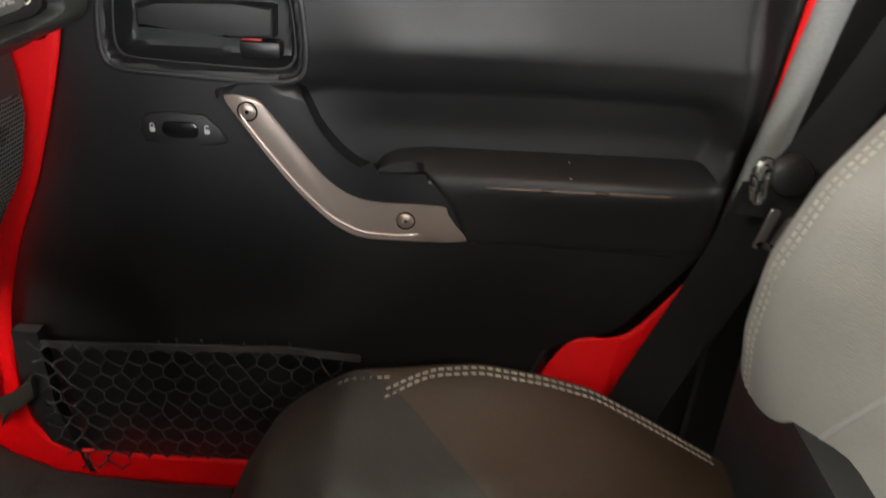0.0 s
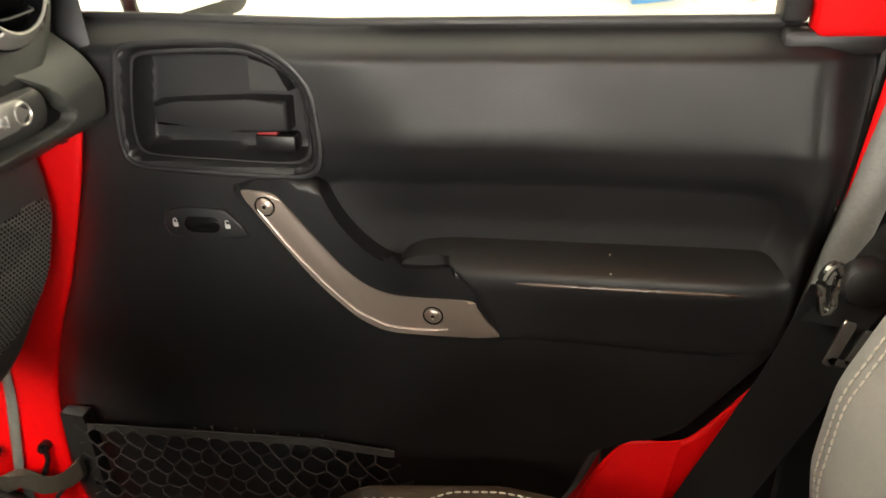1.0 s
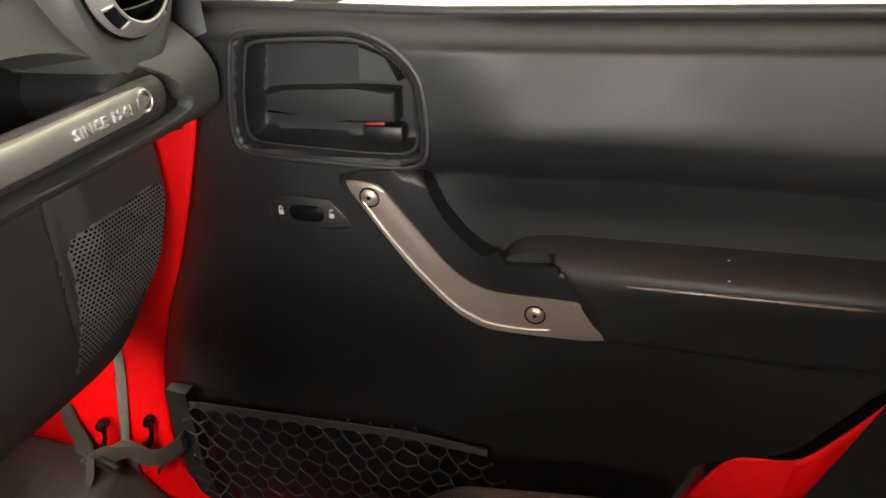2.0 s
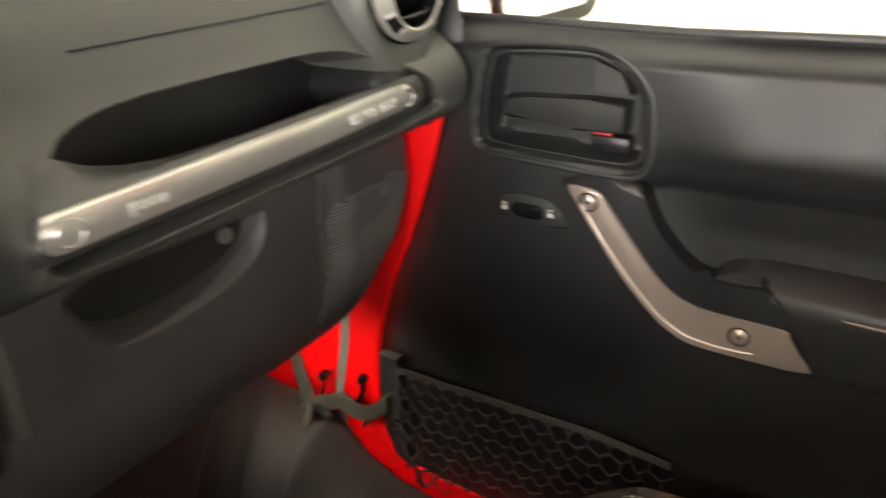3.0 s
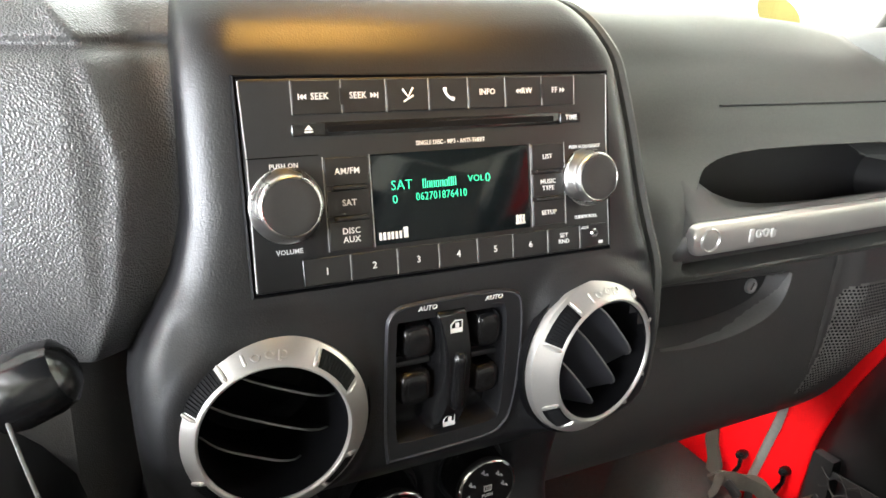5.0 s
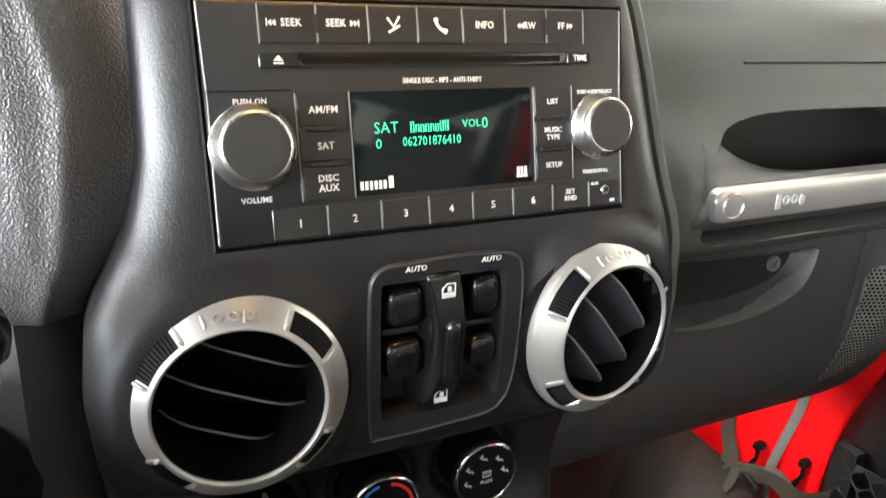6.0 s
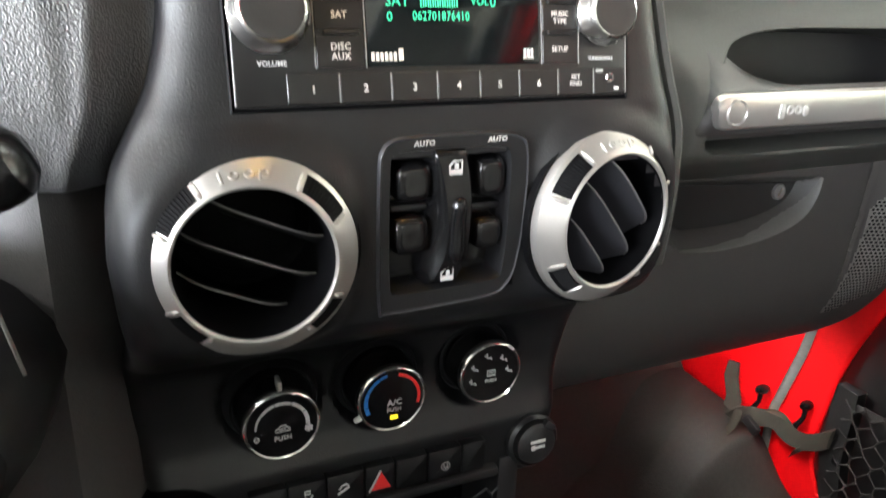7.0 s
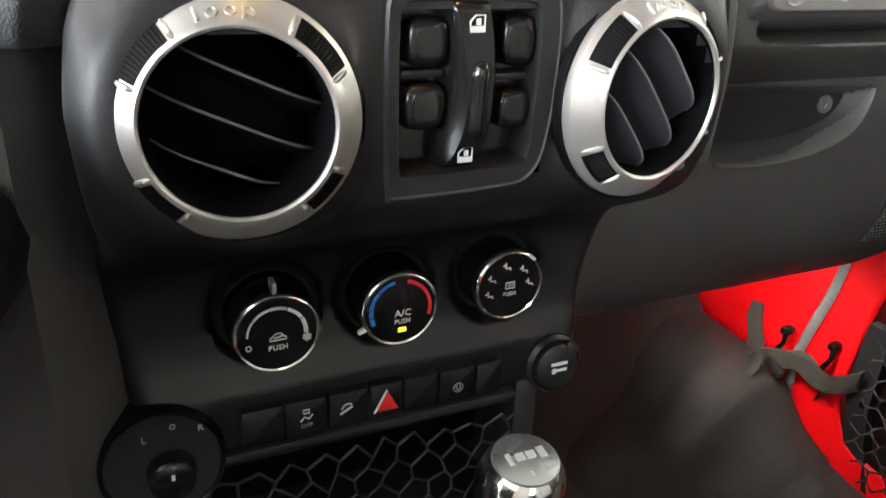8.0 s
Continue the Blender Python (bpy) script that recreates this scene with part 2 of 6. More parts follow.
def tube(points, radius, seg=8, bm=None, closed=False, flat=1.0, up=(0, 0, 1)):
    """A round or flattened bar along points; radius may be one number or one for each point."""
    bm = bm or bmesh.new()
    pts = [Vector(p) for p in points]
    rad = radius if isinstance(radius, (list, tuple)) else [radius] * len(pts)
    rings = []
    for i, p in enumerate(pts):
        a = pts[i - 1] if (i > 0 or closed) else p
        b = pts[(i + 1) % len(pts)] if (i + 1 < len(pts) or closed) else p
        way = (b - a).normalized()
        side = way.cross(Vector(up))
        side = side.normalized() if side.length > 1e-5 else way.orthogonal().normalized()
        top = side.cross(way).normalized()
        rings.append([bm.verts.new(p + side * math.cos(2 * math.pi * k / seg) * rad[i] + top * math.sin(2 * math.pi * k / seg) * rad[i] * flat) for k in range(seg)])
    pairs = list(zip(rings, rings[1:])) + ([(rings[-1], rings[0])] if closed else [])
    for a, b in pairs:
        for k in range(seg):
            bm.faces.new((a[k], a[(k + 1) % seg], b[(k + 1) % seg], b[k]))
    if not closed:
        bm.faces.new(rings[0][::-1])
        bm.faces.new(rings[-1])
    return bm


def loft(rings, bm=None, caps=True, closed=True):
    """Skins a row of loops with the same number of points."""
    bm = bm or bmesh.new()
    made = [[bm.verts.new(p) for p in ring] for ring in rings]
    k = len(made[0])
    for a, b in zip(made, made[1:]):
        for i in range(k if closed else k - 1):
            j = (i + 1) % k
            bm.faces.new((a[i], a[j], b[j], b[i]))
    if caps and closed:
        bm.faces.new(made[0][::-1])
        bm.faces.new(made[-1])
    return bm


def grid(us, vs, f, bm=None, keep=None):
    """A sheet of points f(u, v)."""
    bm = bm or bmesh.new()
    rows = [[bm.verts.new(f(u, v)) for u in us] for v in vs]
    for j in range(len(vs) - 1):
        for i in range(len(us) - 1):
            if keep is None or keep(0.5 * (us[i] + us[i + 1]), 0.5 * (vs[j] + vs[j + 1])):
                bm.faces.new((rows[j][i], rows[j][i + 1], rows[j + 1][i + 1], rows[j + 1][i]))
    loose = [v for v in bm.verts if not v.link_faces]
    bmesh.ops.delete(bm, geom=loose, context="VERTS")
    return bm


def smooth_line(points, steps=6, closed=False):
    """A Catmull-Rom curve through the points."""
    p = [Vector(q) for q in points]
    n = len(p)
    out = []
    last = n if closed else n - 1
    for i in range(last):
        a = p[(i - 1) % n] if (closed or i > 0) else p[0]
        b, c = p[i], p[(i + 1) % n]
        d = p[(i + 2) % n] if (closed or i + 2 < n) else p[-1]
        for s in range(steps):
            t = s / steps
            out.append(0.5 * (2 * b + (c - a) * t + (2 * a - 5 * b + 4 * c - d) * t * t + (3 * b - a - 3 * c + d) * t ** 3))
    if not closed:
        out.append(p[-1])
    return out


def curve(*pairs):
    """A smooth function through (key, value) pairs in rising order of the key."""
    xs = np.array([a for a, _ in pairs])
    ys = np.array([b for _, b in pairs])
    fine = np.linspace(xs[0], xs[-1], 400)
    flat = np.interp(fine, xs, ys)
    kernel = np.hanning(23)
    pad = np.concatenate([np.full(11, flat[0]), flat, np.full(11, flat[-1])])
    soft = np.convolve(pad, kernel / kernel.sum(), "valid")
    return lambda k: float(np.interp(k, fine, soft))


def round_rect(w, h, r, seg=5, cx=0.0, cy=0.0):
    out = []
    for sx, sy, a0 in ((1, 1, 0), (-1, 1, 90), (-1, -1, 180), (1, -1, 270)):
        for i in range(seg + 1):
            a = radians(a0 + 90 * i / seg)
            out.append((cx + sx * (w / 2 - r) + r * math.cos(a), cy + sy * (h / 2 - r) + r * math.sin(a)))
    return out


def inside(poly, x, y):
    hit = False
    for (x0, y0), (x1, y1) in zip(poly, poly[1:] + poly[:1]):
        if (y0 > y) != (y1 > y) and x < (x1 - x0) * (y - y0) / (y1 - y0) + x0:
            hit = not hit
    return hit


def depth_in(poly, x, y):
    """Signed distance to the outline, positive inside."""
    best = 9.0
    for (x0, y0), (x1, y1) in zip(poly, poly[1:] + poly[:1]):
        dx, dy = x1 - x0, y1 - y0
        t = max(0.0, min(1.0, ((x - x0) * dx + (y - y0) * dy) / (dx * dx + dy * dy + 1e-12)))
        best = min(best, math.hypot(x - x0 - t * dx, y - y0 - t * dy))
    return best if inside(poly, x, y) else -best


def ease(a, b, k):
    t = max(0.0, min(1.0, (k - a) / (b - a)))
    return t * t * (3 - 2 * t)


def writing(body, size, material, parent, x, y, z=0.0, align="CENTER", name="lettering", slant=0.0, deep=0.0002, wide=1.0, bold=0.012):
    """Lettering in the built-in font, as a mesh on its thing."""
    data = bpy.data.curves.new("letters", "FONT")
    data.body, data.size, data.align_x, data.align_y = body, size, align, "CENTER"
    data.extrude, data.shear, data.space_character = deep, slant, 1.05
    data.resolution_u = 2
    data.offset = size * bold
    temp = new("letters", data)
    bpy.context.view_layer.update()
    me = bpy.data.meshes.new_from_object(temp.evaluated_get(bpy.context.evaluated_depsgraph_get()))
    bpy.data.objects.remove(temp)
    bpy.data.curves.remove(data)
    me.materials.clear()
    me.materials.append(material)
    for v in me.vertices:
        v.co = Vector((v.co.x * wide + x, v.co.y + y, v.co.z + z))
    ob = new(name, me)
    ob.parent = parent
    return ob


def bars(rows, material, parent, z, name="print_bar", deep=0.0004):
    """Plain bars: (x, y, width, height) each."""
    bm = bmesh.new()
    for x, y, w, h in rows:
        box((x, y, z), (w, h, deep), 0, bm=bm)
    return part(name, bm, material, parent)


def emblem(parent, x, y, z, w, h, material, name="emblem"):
    """A maker's mark as plain raised shapes."""
    bm = bmesh.new()
    prism(round_rect(w * 0.16, h * 1.25, h * 0.07, 3, x - w * 0.40, y - h * 0.1), z, z + 0.0008, 0.0002, bm=bm)
    for k in (-0.13, 0.13):
        lathe([(h * 0.42, 0.0), (h * 0.42, 0.0007), (h * 0.2, 0.0007), (h * 0.2, 0.0)], 16, bm=bm, centre=(x + w * k, y, z))
    prism(round_rect(w * 0.18, h * 0.95, h * 0.3, 3, x + w * 0.39, y - h * 0.1), z, z + 0.0008, 0.0002, bm=bm)
    return part(name, bm, material, parent)


def stitches(points, gap, length, radius, material, parent, name="stitching"):
    """Single raised stitches along a line."""
    bm = bmesh.new()
    pts = [Vector(p) for p in points]
    run = [0.0]
    for a, b in zip(pts, pts[1:]):
        run.append(run[-1] + (b - a).length)
    def at(s):
        s = max(0.0, min(run[-1], s))
        for i in range(len(run) - 1):
            if s <= run[i + 1]:
                return pts[i].lerp(pts[i + 1], (s - run[i]) / max(1e-9, run[i + 1] - run[i]))
        return pts[-1]
    s = 0.0
    while s + length < run[-1]:
        tube([at(s), at(s + length / 2) , at(s + length)], [radius * 0.6, radius, radius * 0.6], 5, bm=bm)
        s += gap
    return part(name, bm, material, parent)

# ---- showroom round the car ----


def structure(name, bm, material, label, category):
    return tagged(part(name, bm, material), label, category, kind="structure")


structure("floor", box((0, 0, -0.05), (13, 11, 0.1)), M_FLOOR, "sealed grey concrete showroom floor", "floor")
structure("wall_north", box((-6.05, 0, 2), (0.1, 10, 4)), M_WALL, "cream painted showroom wall ahead of the car", "wall")
structure("wall_south", box((6.05, 0, 2), (0.1, 10, 4)), M_WALL, "cream painted showroom wall behind the car", "wall")
structure("wall_east", box((0, 4.05, 2), (12, 0.1, 4)), M_WALL, "cream painted showroom wall beside the car", "wall")
structure("wall_west", box((0, -5.05, 2), (12, 0.1, 4)), M_WALL, "cream painted showroom wall across the hall", "wall")
structure("ceiling", box((0, 0, 4.05), (13, 11, 0.1)), M_CEIL, "white painted showroom ceiling", "ceiling")

sign = thing("wall_sign", pose(0.42, 3.97, 0.932, 0, -5, 0), "blue painted board hung aslant on the cream wall", "sign")
part("board", box((0.0, 0.0, 0.0), (0.23, 0.03, 0.40), 0.006), M_SIGN, sign)
part("board_edge", box((-0.121, 0.0, 0.0), (0.012, 0.04, 0.41), 0.003), M_WHITE, sign)

# ---- car body ----
body = thing("car_body", Matrix(), "bright red car body seen from inside the cabin", "car body", kind="structure")

RING = [  # edge of the door opening (x, z), outer edge (x, z), side (y)
    (-0.374, 1.165, -0.66, 1.20, 0.716), (-0.381, 1.133, -0.66, 1.18, 0.716),
    (-0.402, 1.065, -0.78, 1.10, 0.714), (-0.440, 0.965, -0.90, 1.00, 0.712), (-0.478, 0.887, -0.96, 0.90, 0.712),
    (-0.509, 0.803, -0.96, 0.80, 0.712), (-0.524, 0.725, -0.96, 0.70, 0.712), (-0.529, 0.650, -0.96, 0.60, 0.712),
    (-0.516, 0.606, -0.90, 0.50, 0.712), (-0.485, 0.582, -0.62, 0.46, 0.712), (-0.353, 0.572, -0.36, 0.46, 0.714),
    (0.000, 0.575, 0.0, 0.46, 0.72), (0.080, 0.620, 0.18, 0.46, 0.728), (0.112, 0.710, 0.22, 0.56, 0.733),
    (0.150, 0.776, 0.245, 0.64, 0.734), (0.195, 0.784, 0.268, 0.70, 0.734), (0.222, 0.798, 0.285, 0.75, 0.734),
    (0.268, 0.861, 0.315, 0.82, 0.736), (0.294, 0.905, 0.33, 0.88, 0.738), (0.303, 0.960, 0.335, 0.95, 0.738),
    (0.311, 1.030, 0.335, 1.03, 0.738), (0.323, 1.160, 0.344, 1.16, 0.738), (0.332, 1.260, 0.358, 1.26, 0.738), (0.37, 1.66, 0.40, 1.66, 0.72)]
flow = smooth_line([(a, b, y) for a, b, _, _, y in RING], 5)
far = smooth_line([(c, d, y) for _, _, c, d, y in RING], 5)
rings = []
for p, q in zip(flow, far):
    w = (q - p).normalized()
    y = p.z
    rings.append([(q.x, y, q.y), (p.x + w.x * 0.006, y, p.y + w.y * 0.006), (p.x + w.x * 0.0015, y + 0.0015, p.y + w.y * 0.0015),
                  (p.x, y + 0.003, p.y), (p.x, y + 0.005, p.y), (q.x, y + 0.005, q.y)])
part("door_opening_flange", loft(rings), M_RED, body)
part("kick_panel_seam", tube([(-0.567, 0.709, 0.83), (-0.575, 0.709, 0.78), (-0.590, 0.708, 0.72), (-0.602, 0.707, 0.67), (-0.60, 0.705, 0.60), (-0.575, 0.705, 0.55)], 0.0075, 8, flat=0.35, up=(0, 1, 0)), M_SEAM, body, "grey seam strip down the red kick panel")
part("kick_panel", prism([(-0.96, 0.5), (-0.585, 0.5), (-0.615, 0.66), (-0.59, 0.75), (-0.565, 0.85), (-0.6, 1.0), (-0.96, 1.0)], 0.0, 0.006, 0.003), M_RED, body).matrix_local = door_frame(0, 0.713, 0)
# corner of the sill, sloping up to the rear pillar
part("sill_corner", loft([[(0.116, 0.735, 0.716), (0.150, 0.735, 0.777), (0.209, 0.734, 0.789)], [(0.105, 0.700, 0.66), (0.150, 0.712, 0.70), (0.190, 0.715, 0.700)]], caps=False, closed=False), M_RED, body)
part("pillar_panel", box((0.485, 0.765, 1.12), (0.33, 0.02, 1.25), 0.006), M_BLACK, body, "black inner pillar panel")
part("pillar_foot", box((0.30, 0.790, 0.74), (0.34, 0.02, 0.60), 0.006), M_BLACK, body)
PILLAR = [(1.19, -0.52, -0.409, 0.742), (1.30, -0.487, -0.411, 0.742), (1.35, -0.464, -0.411, 0.741), (1.40, -0.441, -0.404, 0.739), (1.50, -0.395, -0.366, 0.730), (1.74, -0.285, -0.262, 0.700)]
part("windscreen_pillar", loft([[(a, y, z), (b, y, z), (b, y + 0.022, z), (a, y + 0.022, z)] for z, a, b, y in PILLAR]), M_RED, body, "red painted inner side of the windscreen pillar")
part("pillar_seal", loft([[(b - 0.001, y - 0.002, z), (b + 0.012, y - 0.007, z), (b + 0.022, y - 0.004, z), (b + 0.039, y + 0.003, z), (b + 0.020, y + 0.030, z), (b - 0.001, y + 0.024, z)] for z, a, b, y in PILLAR]), M_DOOR, body, "black rubber door seal along the pillar")
part("windscreen_pillar_trim", tube([(-0.555, 0.702, 1.22), (-0.488, 0.702, 1.335), (-0.450, 0.698, 1.42), (-0.31, 0.665, 1.72)], 0.046, 16, flat=0.7), M_DOOR, body, "black moulded pillar trim")
part("windscreen_pillar", tube([(-0.56, -0.63, 1.22), (-0.50, -0.63, 1.32), (-0.40, -0.62, 1.50), (-0.28, -0.60, 1.74)], 0.035, 12, flat=0.7), M_RED, body)
part("pillar_foot_trim", box((-0.475, 0.721, 1.152), (0.160, 0.030, 0.088), 0.012), M_DOOR, body, "black trim between the dash end and the door")
part("windscreen_header", box((-0.27, 0.035, 1.76), (0.10, 1.36, 0.05), 0.015), M_BLACK, body)
part("roof", box((0.70, 0.035, 1.79), (2.0, 1.42, 0.04), 0.01), M_HEAD, body)
part("driver_sill", box((0.0, -0.66, 0.50), (1.3, 0.08, 0.14), 0.02), M_RED, body)
# unseen boxes added to keep sidelight off the lower cabin
part("driver_side_light_block", box((0.81, -0.70, 0.83), (1.86, 0.04, 0.74), 0.01), M_BLACK, body)
part("driver_side_light_block", box((-0.37, -0.70, 0.77), (0.46, 0.04, 0.62), 0.01), M_BLACK, body)
part("rear_side_wall", box((1.10, 0.76, 0.85), (1.3, 0.04, 0.75), 0.01), M_BLACK, body)
part("tailgate_wall", box((1.72, 0.035, 0.85), (0.04, 1.42, 0.75), 0.01), M_BLACK, body)
part("bonnet", box((-1.35, 0.035, 1.20), (1.1, 1.25, 0.05), 0.02), M_RED, body)
part("bonnet_cowl", box((-0.74, 0.035, 1.22), (0.16, 1.30, 0.10), 0.02), M_BLACK, body)
part("firewall", box((-0.97, 0.035, 0.85), (0.04, 1.45, 0.80), 0.01), M_CARPET, body)
part("floor_pan", box((0.35, 0.035, 0.47), (2.8, 1.42, 0.04), 0.01), M_CARPET, body)

# windscreen: one leaning pane
glass_pane = structure("window_1", loft([[(-0.64, -0.62, 1.325), (-0.64, 0.69, 1.325), (-0.646, 0.69, 1.325), (-0.646, -0.62, 1.325)],
                                         [(-0.30, -0.58, 1.74), (-0.30, 0.65, 1.74), (-0.306, 0.65, 1.74), (-0.306, -0.58, 1.74)]]), M_GLASS, "clear leaning windscreen glass", "windscreen")
glass_pane.visible_shadow = False
sticker = thing("windscreen_sticker", pose(-0.6265, 0.640, 1.3385, 0, 50.7, 90) , "round green and yellow sticker on the windscreen", "sticker")
part("rim", lathe([(0.0, 0.0), (0.030, 0.0), (0.030, 0.0006), (0.0, 0.0006)], 32), M_YELLOW, sticker)
part("disc", lathe([(0.0, 0.0007), (0.022, 0.0007), (0.022, 0.0013), (0.0, 0.0013)], 32), M_STICKER, sticker)

# ---- rear pillar, belt ----
pillar = thing("pillar_trim", Matrix(), "grey vinyl-covered roll bar beside the seat", "pillar")
part("cover", tube(smooth_line([(0.310, 0.752, 0.90), (0.317, 0.746, 0.97), (0.330, 0.741, 1.06), (0.347, 0.738, 1.177), (0.369, 0.735, 1.30), (0.42, 0.72, 1.55), (0.46, 0.70, 1.77)], 4), 0.0165, 14), surface("grey_vinyl", (0.30, 0.31, 0.30), 0.45, grain=0.3, cell=900), pillar)
part("bolt", lathe([(0.0, 0.004), (0.004, 0.004), (0.005, 0.0), (0.007, 0.0), (0.007, -0.003)], 16), M_CHROME, pillar).matrix_local = door_frame(0.293, 0.737, 0.842)

belt = thing("seat_belt", Matrix(), "black webbing seat belt with a chrome tongue", "seat belt")
part("webbing", loft([[(x - 0.021, y + 0.012, z - 0.004), (x + 0.021, y - 0.012, z + 0.004), (x + 0.022, y - 0.0105, z + 0.004), (x - 0.020, y + 0.0135, z - 0.004)]
     for x, y, z in smooth_line([(0.47, 0.66, 1.48), (0.42, 0.67, 1.28), (0.372, 0.668, 1.14), (0.322, 0.664, 1.035), (0.300, 0.668, 0.985)], 5)]), M_WEB, belt)
part("lower_webbing", loft([[(x - 0.03, y + 0.012, z - 0.006), (x + 0.032, y - 0.012, z + 0.006), (x + 0.033, y - 0.0105, z + 0.006), (x - 0.029, y + 0.0135, z - 0.006)]
     for x, y, z in smooth_line([(0.312, 0.672, 1.02), (0.298, 0.69, 0.93), (0.272, 0.70, 0.84), (0.235, 0.70, 0.74), (0.20, 0.69, 0.64)], 5)]), M_WEB, belt)
part("guide", tube(smooth_line([(0.287, 0.660, 1.045), (0.2815, 0.659, 1.034), (0.283, 0.659, 1.016), (0.287, 0.660, 1.003), (0.293, 0.661, 1.006), (0.294, 0.661, 1.026), (0.294, 0.661, 1.042)], 4, True), 0.0042, 10, closed=True), M_CHROME, belt, "chrome belt guide loop")
part("guide_cover", loft([[(0.314 + 0.020 * k * math.cos(2 * math.pi * i / 20), 0.655 + dy, 1.032 + 0.019 * k * math.sin(2 * math.pi * i / 20)) for i in range(20)] for dy, k in ((0.012, 1.0), (0.0, 1.0), (-0.004, 0.9), (-0.006, 0.6))]), M_BLACK, belt, "black plastic cover of the belt guide")
tongue = part("tongue", prism(round_rect(0.010, 0.044, 0.003), 0.0, 0.003, 0.001), M_CHROME, belt, "chrome belt tongue")
tongue.matrix_local = door_frame(0.3005, 0.650, 0.981) @ pose(0, 0, 0, 0, 0, -14)
part("tongue_arm", prism(round_rect(0.0065, 0.036, 0.003), 0.0, 0.003, 0.001), M_CHROME, tongue).matrix_local = pose(0.0150, 0.001, 0, 0, 0, -6)
part("tongue_bridge", prism(round_rect(0.020, 0.007, 0.003, 5, 0.008, -0.0165), 0.0, 0.003, 0.001), M_CHROME, tongue)

# ---- passenger seat ----
seat = thing("front_seat", Matrix(), "passenger seat with light grey leather backrest and dark brown cushion", "car seat", "front seats")


bolster = curve((0.78, 0.340), (0.806, 0.316), (0.853, 0.286), (0.912, 0.2765), (0.985, 0.280), (1.057, 0.304), (1.118, 0.342), (1.20, 0.400), (1.30, 0.455), (1.46, 0.52))


def back_x(y, z):
    """Front of the backrest: a curved outer bolster round a flatter middle."""
    side = abs(y - 0.36) / 0.25
    middle = 0.315 + 0.36 * (z - 0.86)
    k = ease(0.30, 0.80, side)
    return middle * (1 - k) + bolster(z) * k + 0.10 * ease(0.90, 1.02, side) ** 2


ys = [0.36 + 0.256 * math.sin(0.5 * math.pi * k / 26) for k in range(-26, 27)]
zs = [0.78 + 0.68 * k / 60 for k in range(61)]
sheet = grid(ys, zs, lambda y, z: (back_x(y, z), y, z))
rim = [e for e in sheet.edges if e.is_boundary]
out = bmesh.ops.extrude_edge_only(sheet, edges=rim)
for v in out["geom"]:
    if isinstance(v, bmesh.types.BMVert):
        v.co = Vector((v.co.x + 0.09, v.co.y * 0.97 + 0.011, v.co.z))
part("backrest", sheet, M_LEATHER, seat)
for off in (0.0, 0.010):
    pts = []
    for k in range(80):
        z = 0.85 + 0.45 * k / 79
        y = 0.572 - off
        pts.append((back_x(y, z) - 0.001, y, z))
    stitches(pts, 0.0078, 0.0056, 0.0011, M_THREAD, seat)
seam = [(back_x(0.47 - 0.30 * (z - 0.90), z) + 0.0004, 0.47 - 0.30 * (z - 0.90), z) for z in np.linspace(0.84, 1.2, 30)]
part("backrest_seam", tube(seam, 0.0016, 6), M_GREYPRINT, seat)

crest = curve((-0.215, 0.68), (-0.19, 0.745), (-0.16, 0.790), (-0.09, 0.838), (0.036, 0.855), (0.10, 0.845), (0.146, 0.832), (0.20, 0.802), (0.275, 0.757), (0.34, 0.72))


def cushion_z(x, y):
    side = (y - 0.36) / 0.25
    a = abs(side)
    dip = 0.040 * (1 - ease(0.35, 0.80, a)) * ease(-0.19, -0.05, x)
    return crest(x) - dip - 0.13 * ease(0.86, 1.03, a) ** 2


xs = [-0.215 + 0.55 * k / 60 for k in range(61)]
sheet = grid(xs, ys, lambda x, y: (x, 0.36 + (y - 0.36) * (1 - 0.25 * (1 - ease(-0.215, -0.10, x)) ** 2), cushion_z(x, y)))
rim = [e for e in sheet.edges if e.is_boundary]
out = bmesh.ops.extrude_edge_only(sheet, edges=rim)
for v in out["geom"]:
    if isinstance(v, bmesh.types.BMVert):
        v.co.z = 0.62
part("cushion", sheet, M_BROWN, seat, "dark brown leather cushion")
for off in (0.0, 0.009):
    stitches([(x, 0.574 - off - 0.03 * ease(0.0, 0.07, 0.0 - x), cushion_z(x, 0.574 - off - 0.03 * ease(0.0, 0.07, 0.0 - x)) + 0.001) for x in np.linspace(-0.052, 0.28, 60)], 0.0078, 0.0056, 0.0010, M_THREAD, seat)
stitches([(x, 0.566, cushion_z(x, 0.566) + 0.001) for x in np.linspace(-0.10, -0.045, 20)], 0.0078, 0.0056, 0.0009, M_THREAD, seat)
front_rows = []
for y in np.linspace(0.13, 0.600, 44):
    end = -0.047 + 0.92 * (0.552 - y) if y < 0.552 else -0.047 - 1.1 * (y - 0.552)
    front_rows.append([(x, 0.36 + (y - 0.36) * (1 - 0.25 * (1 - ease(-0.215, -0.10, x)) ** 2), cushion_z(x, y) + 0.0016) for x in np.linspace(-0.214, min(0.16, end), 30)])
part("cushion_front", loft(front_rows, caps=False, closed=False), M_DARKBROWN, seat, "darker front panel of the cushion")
part("seat_hinge", box((0.37, 0.365, 0.74), (0.16, 0.53, 0.28), 0.03), M_BLACK, seat)
part("seat_base", box((0.07, 0.36, 0.58), (0.42, 0.44, 0.20), 0.03), M_BLACK, seat)
copy_thing(seat, Matrix.Translation((0.0, -0.655, 0.0)))["label"] = "driver seat with light grey leather backrest and dark cushion"

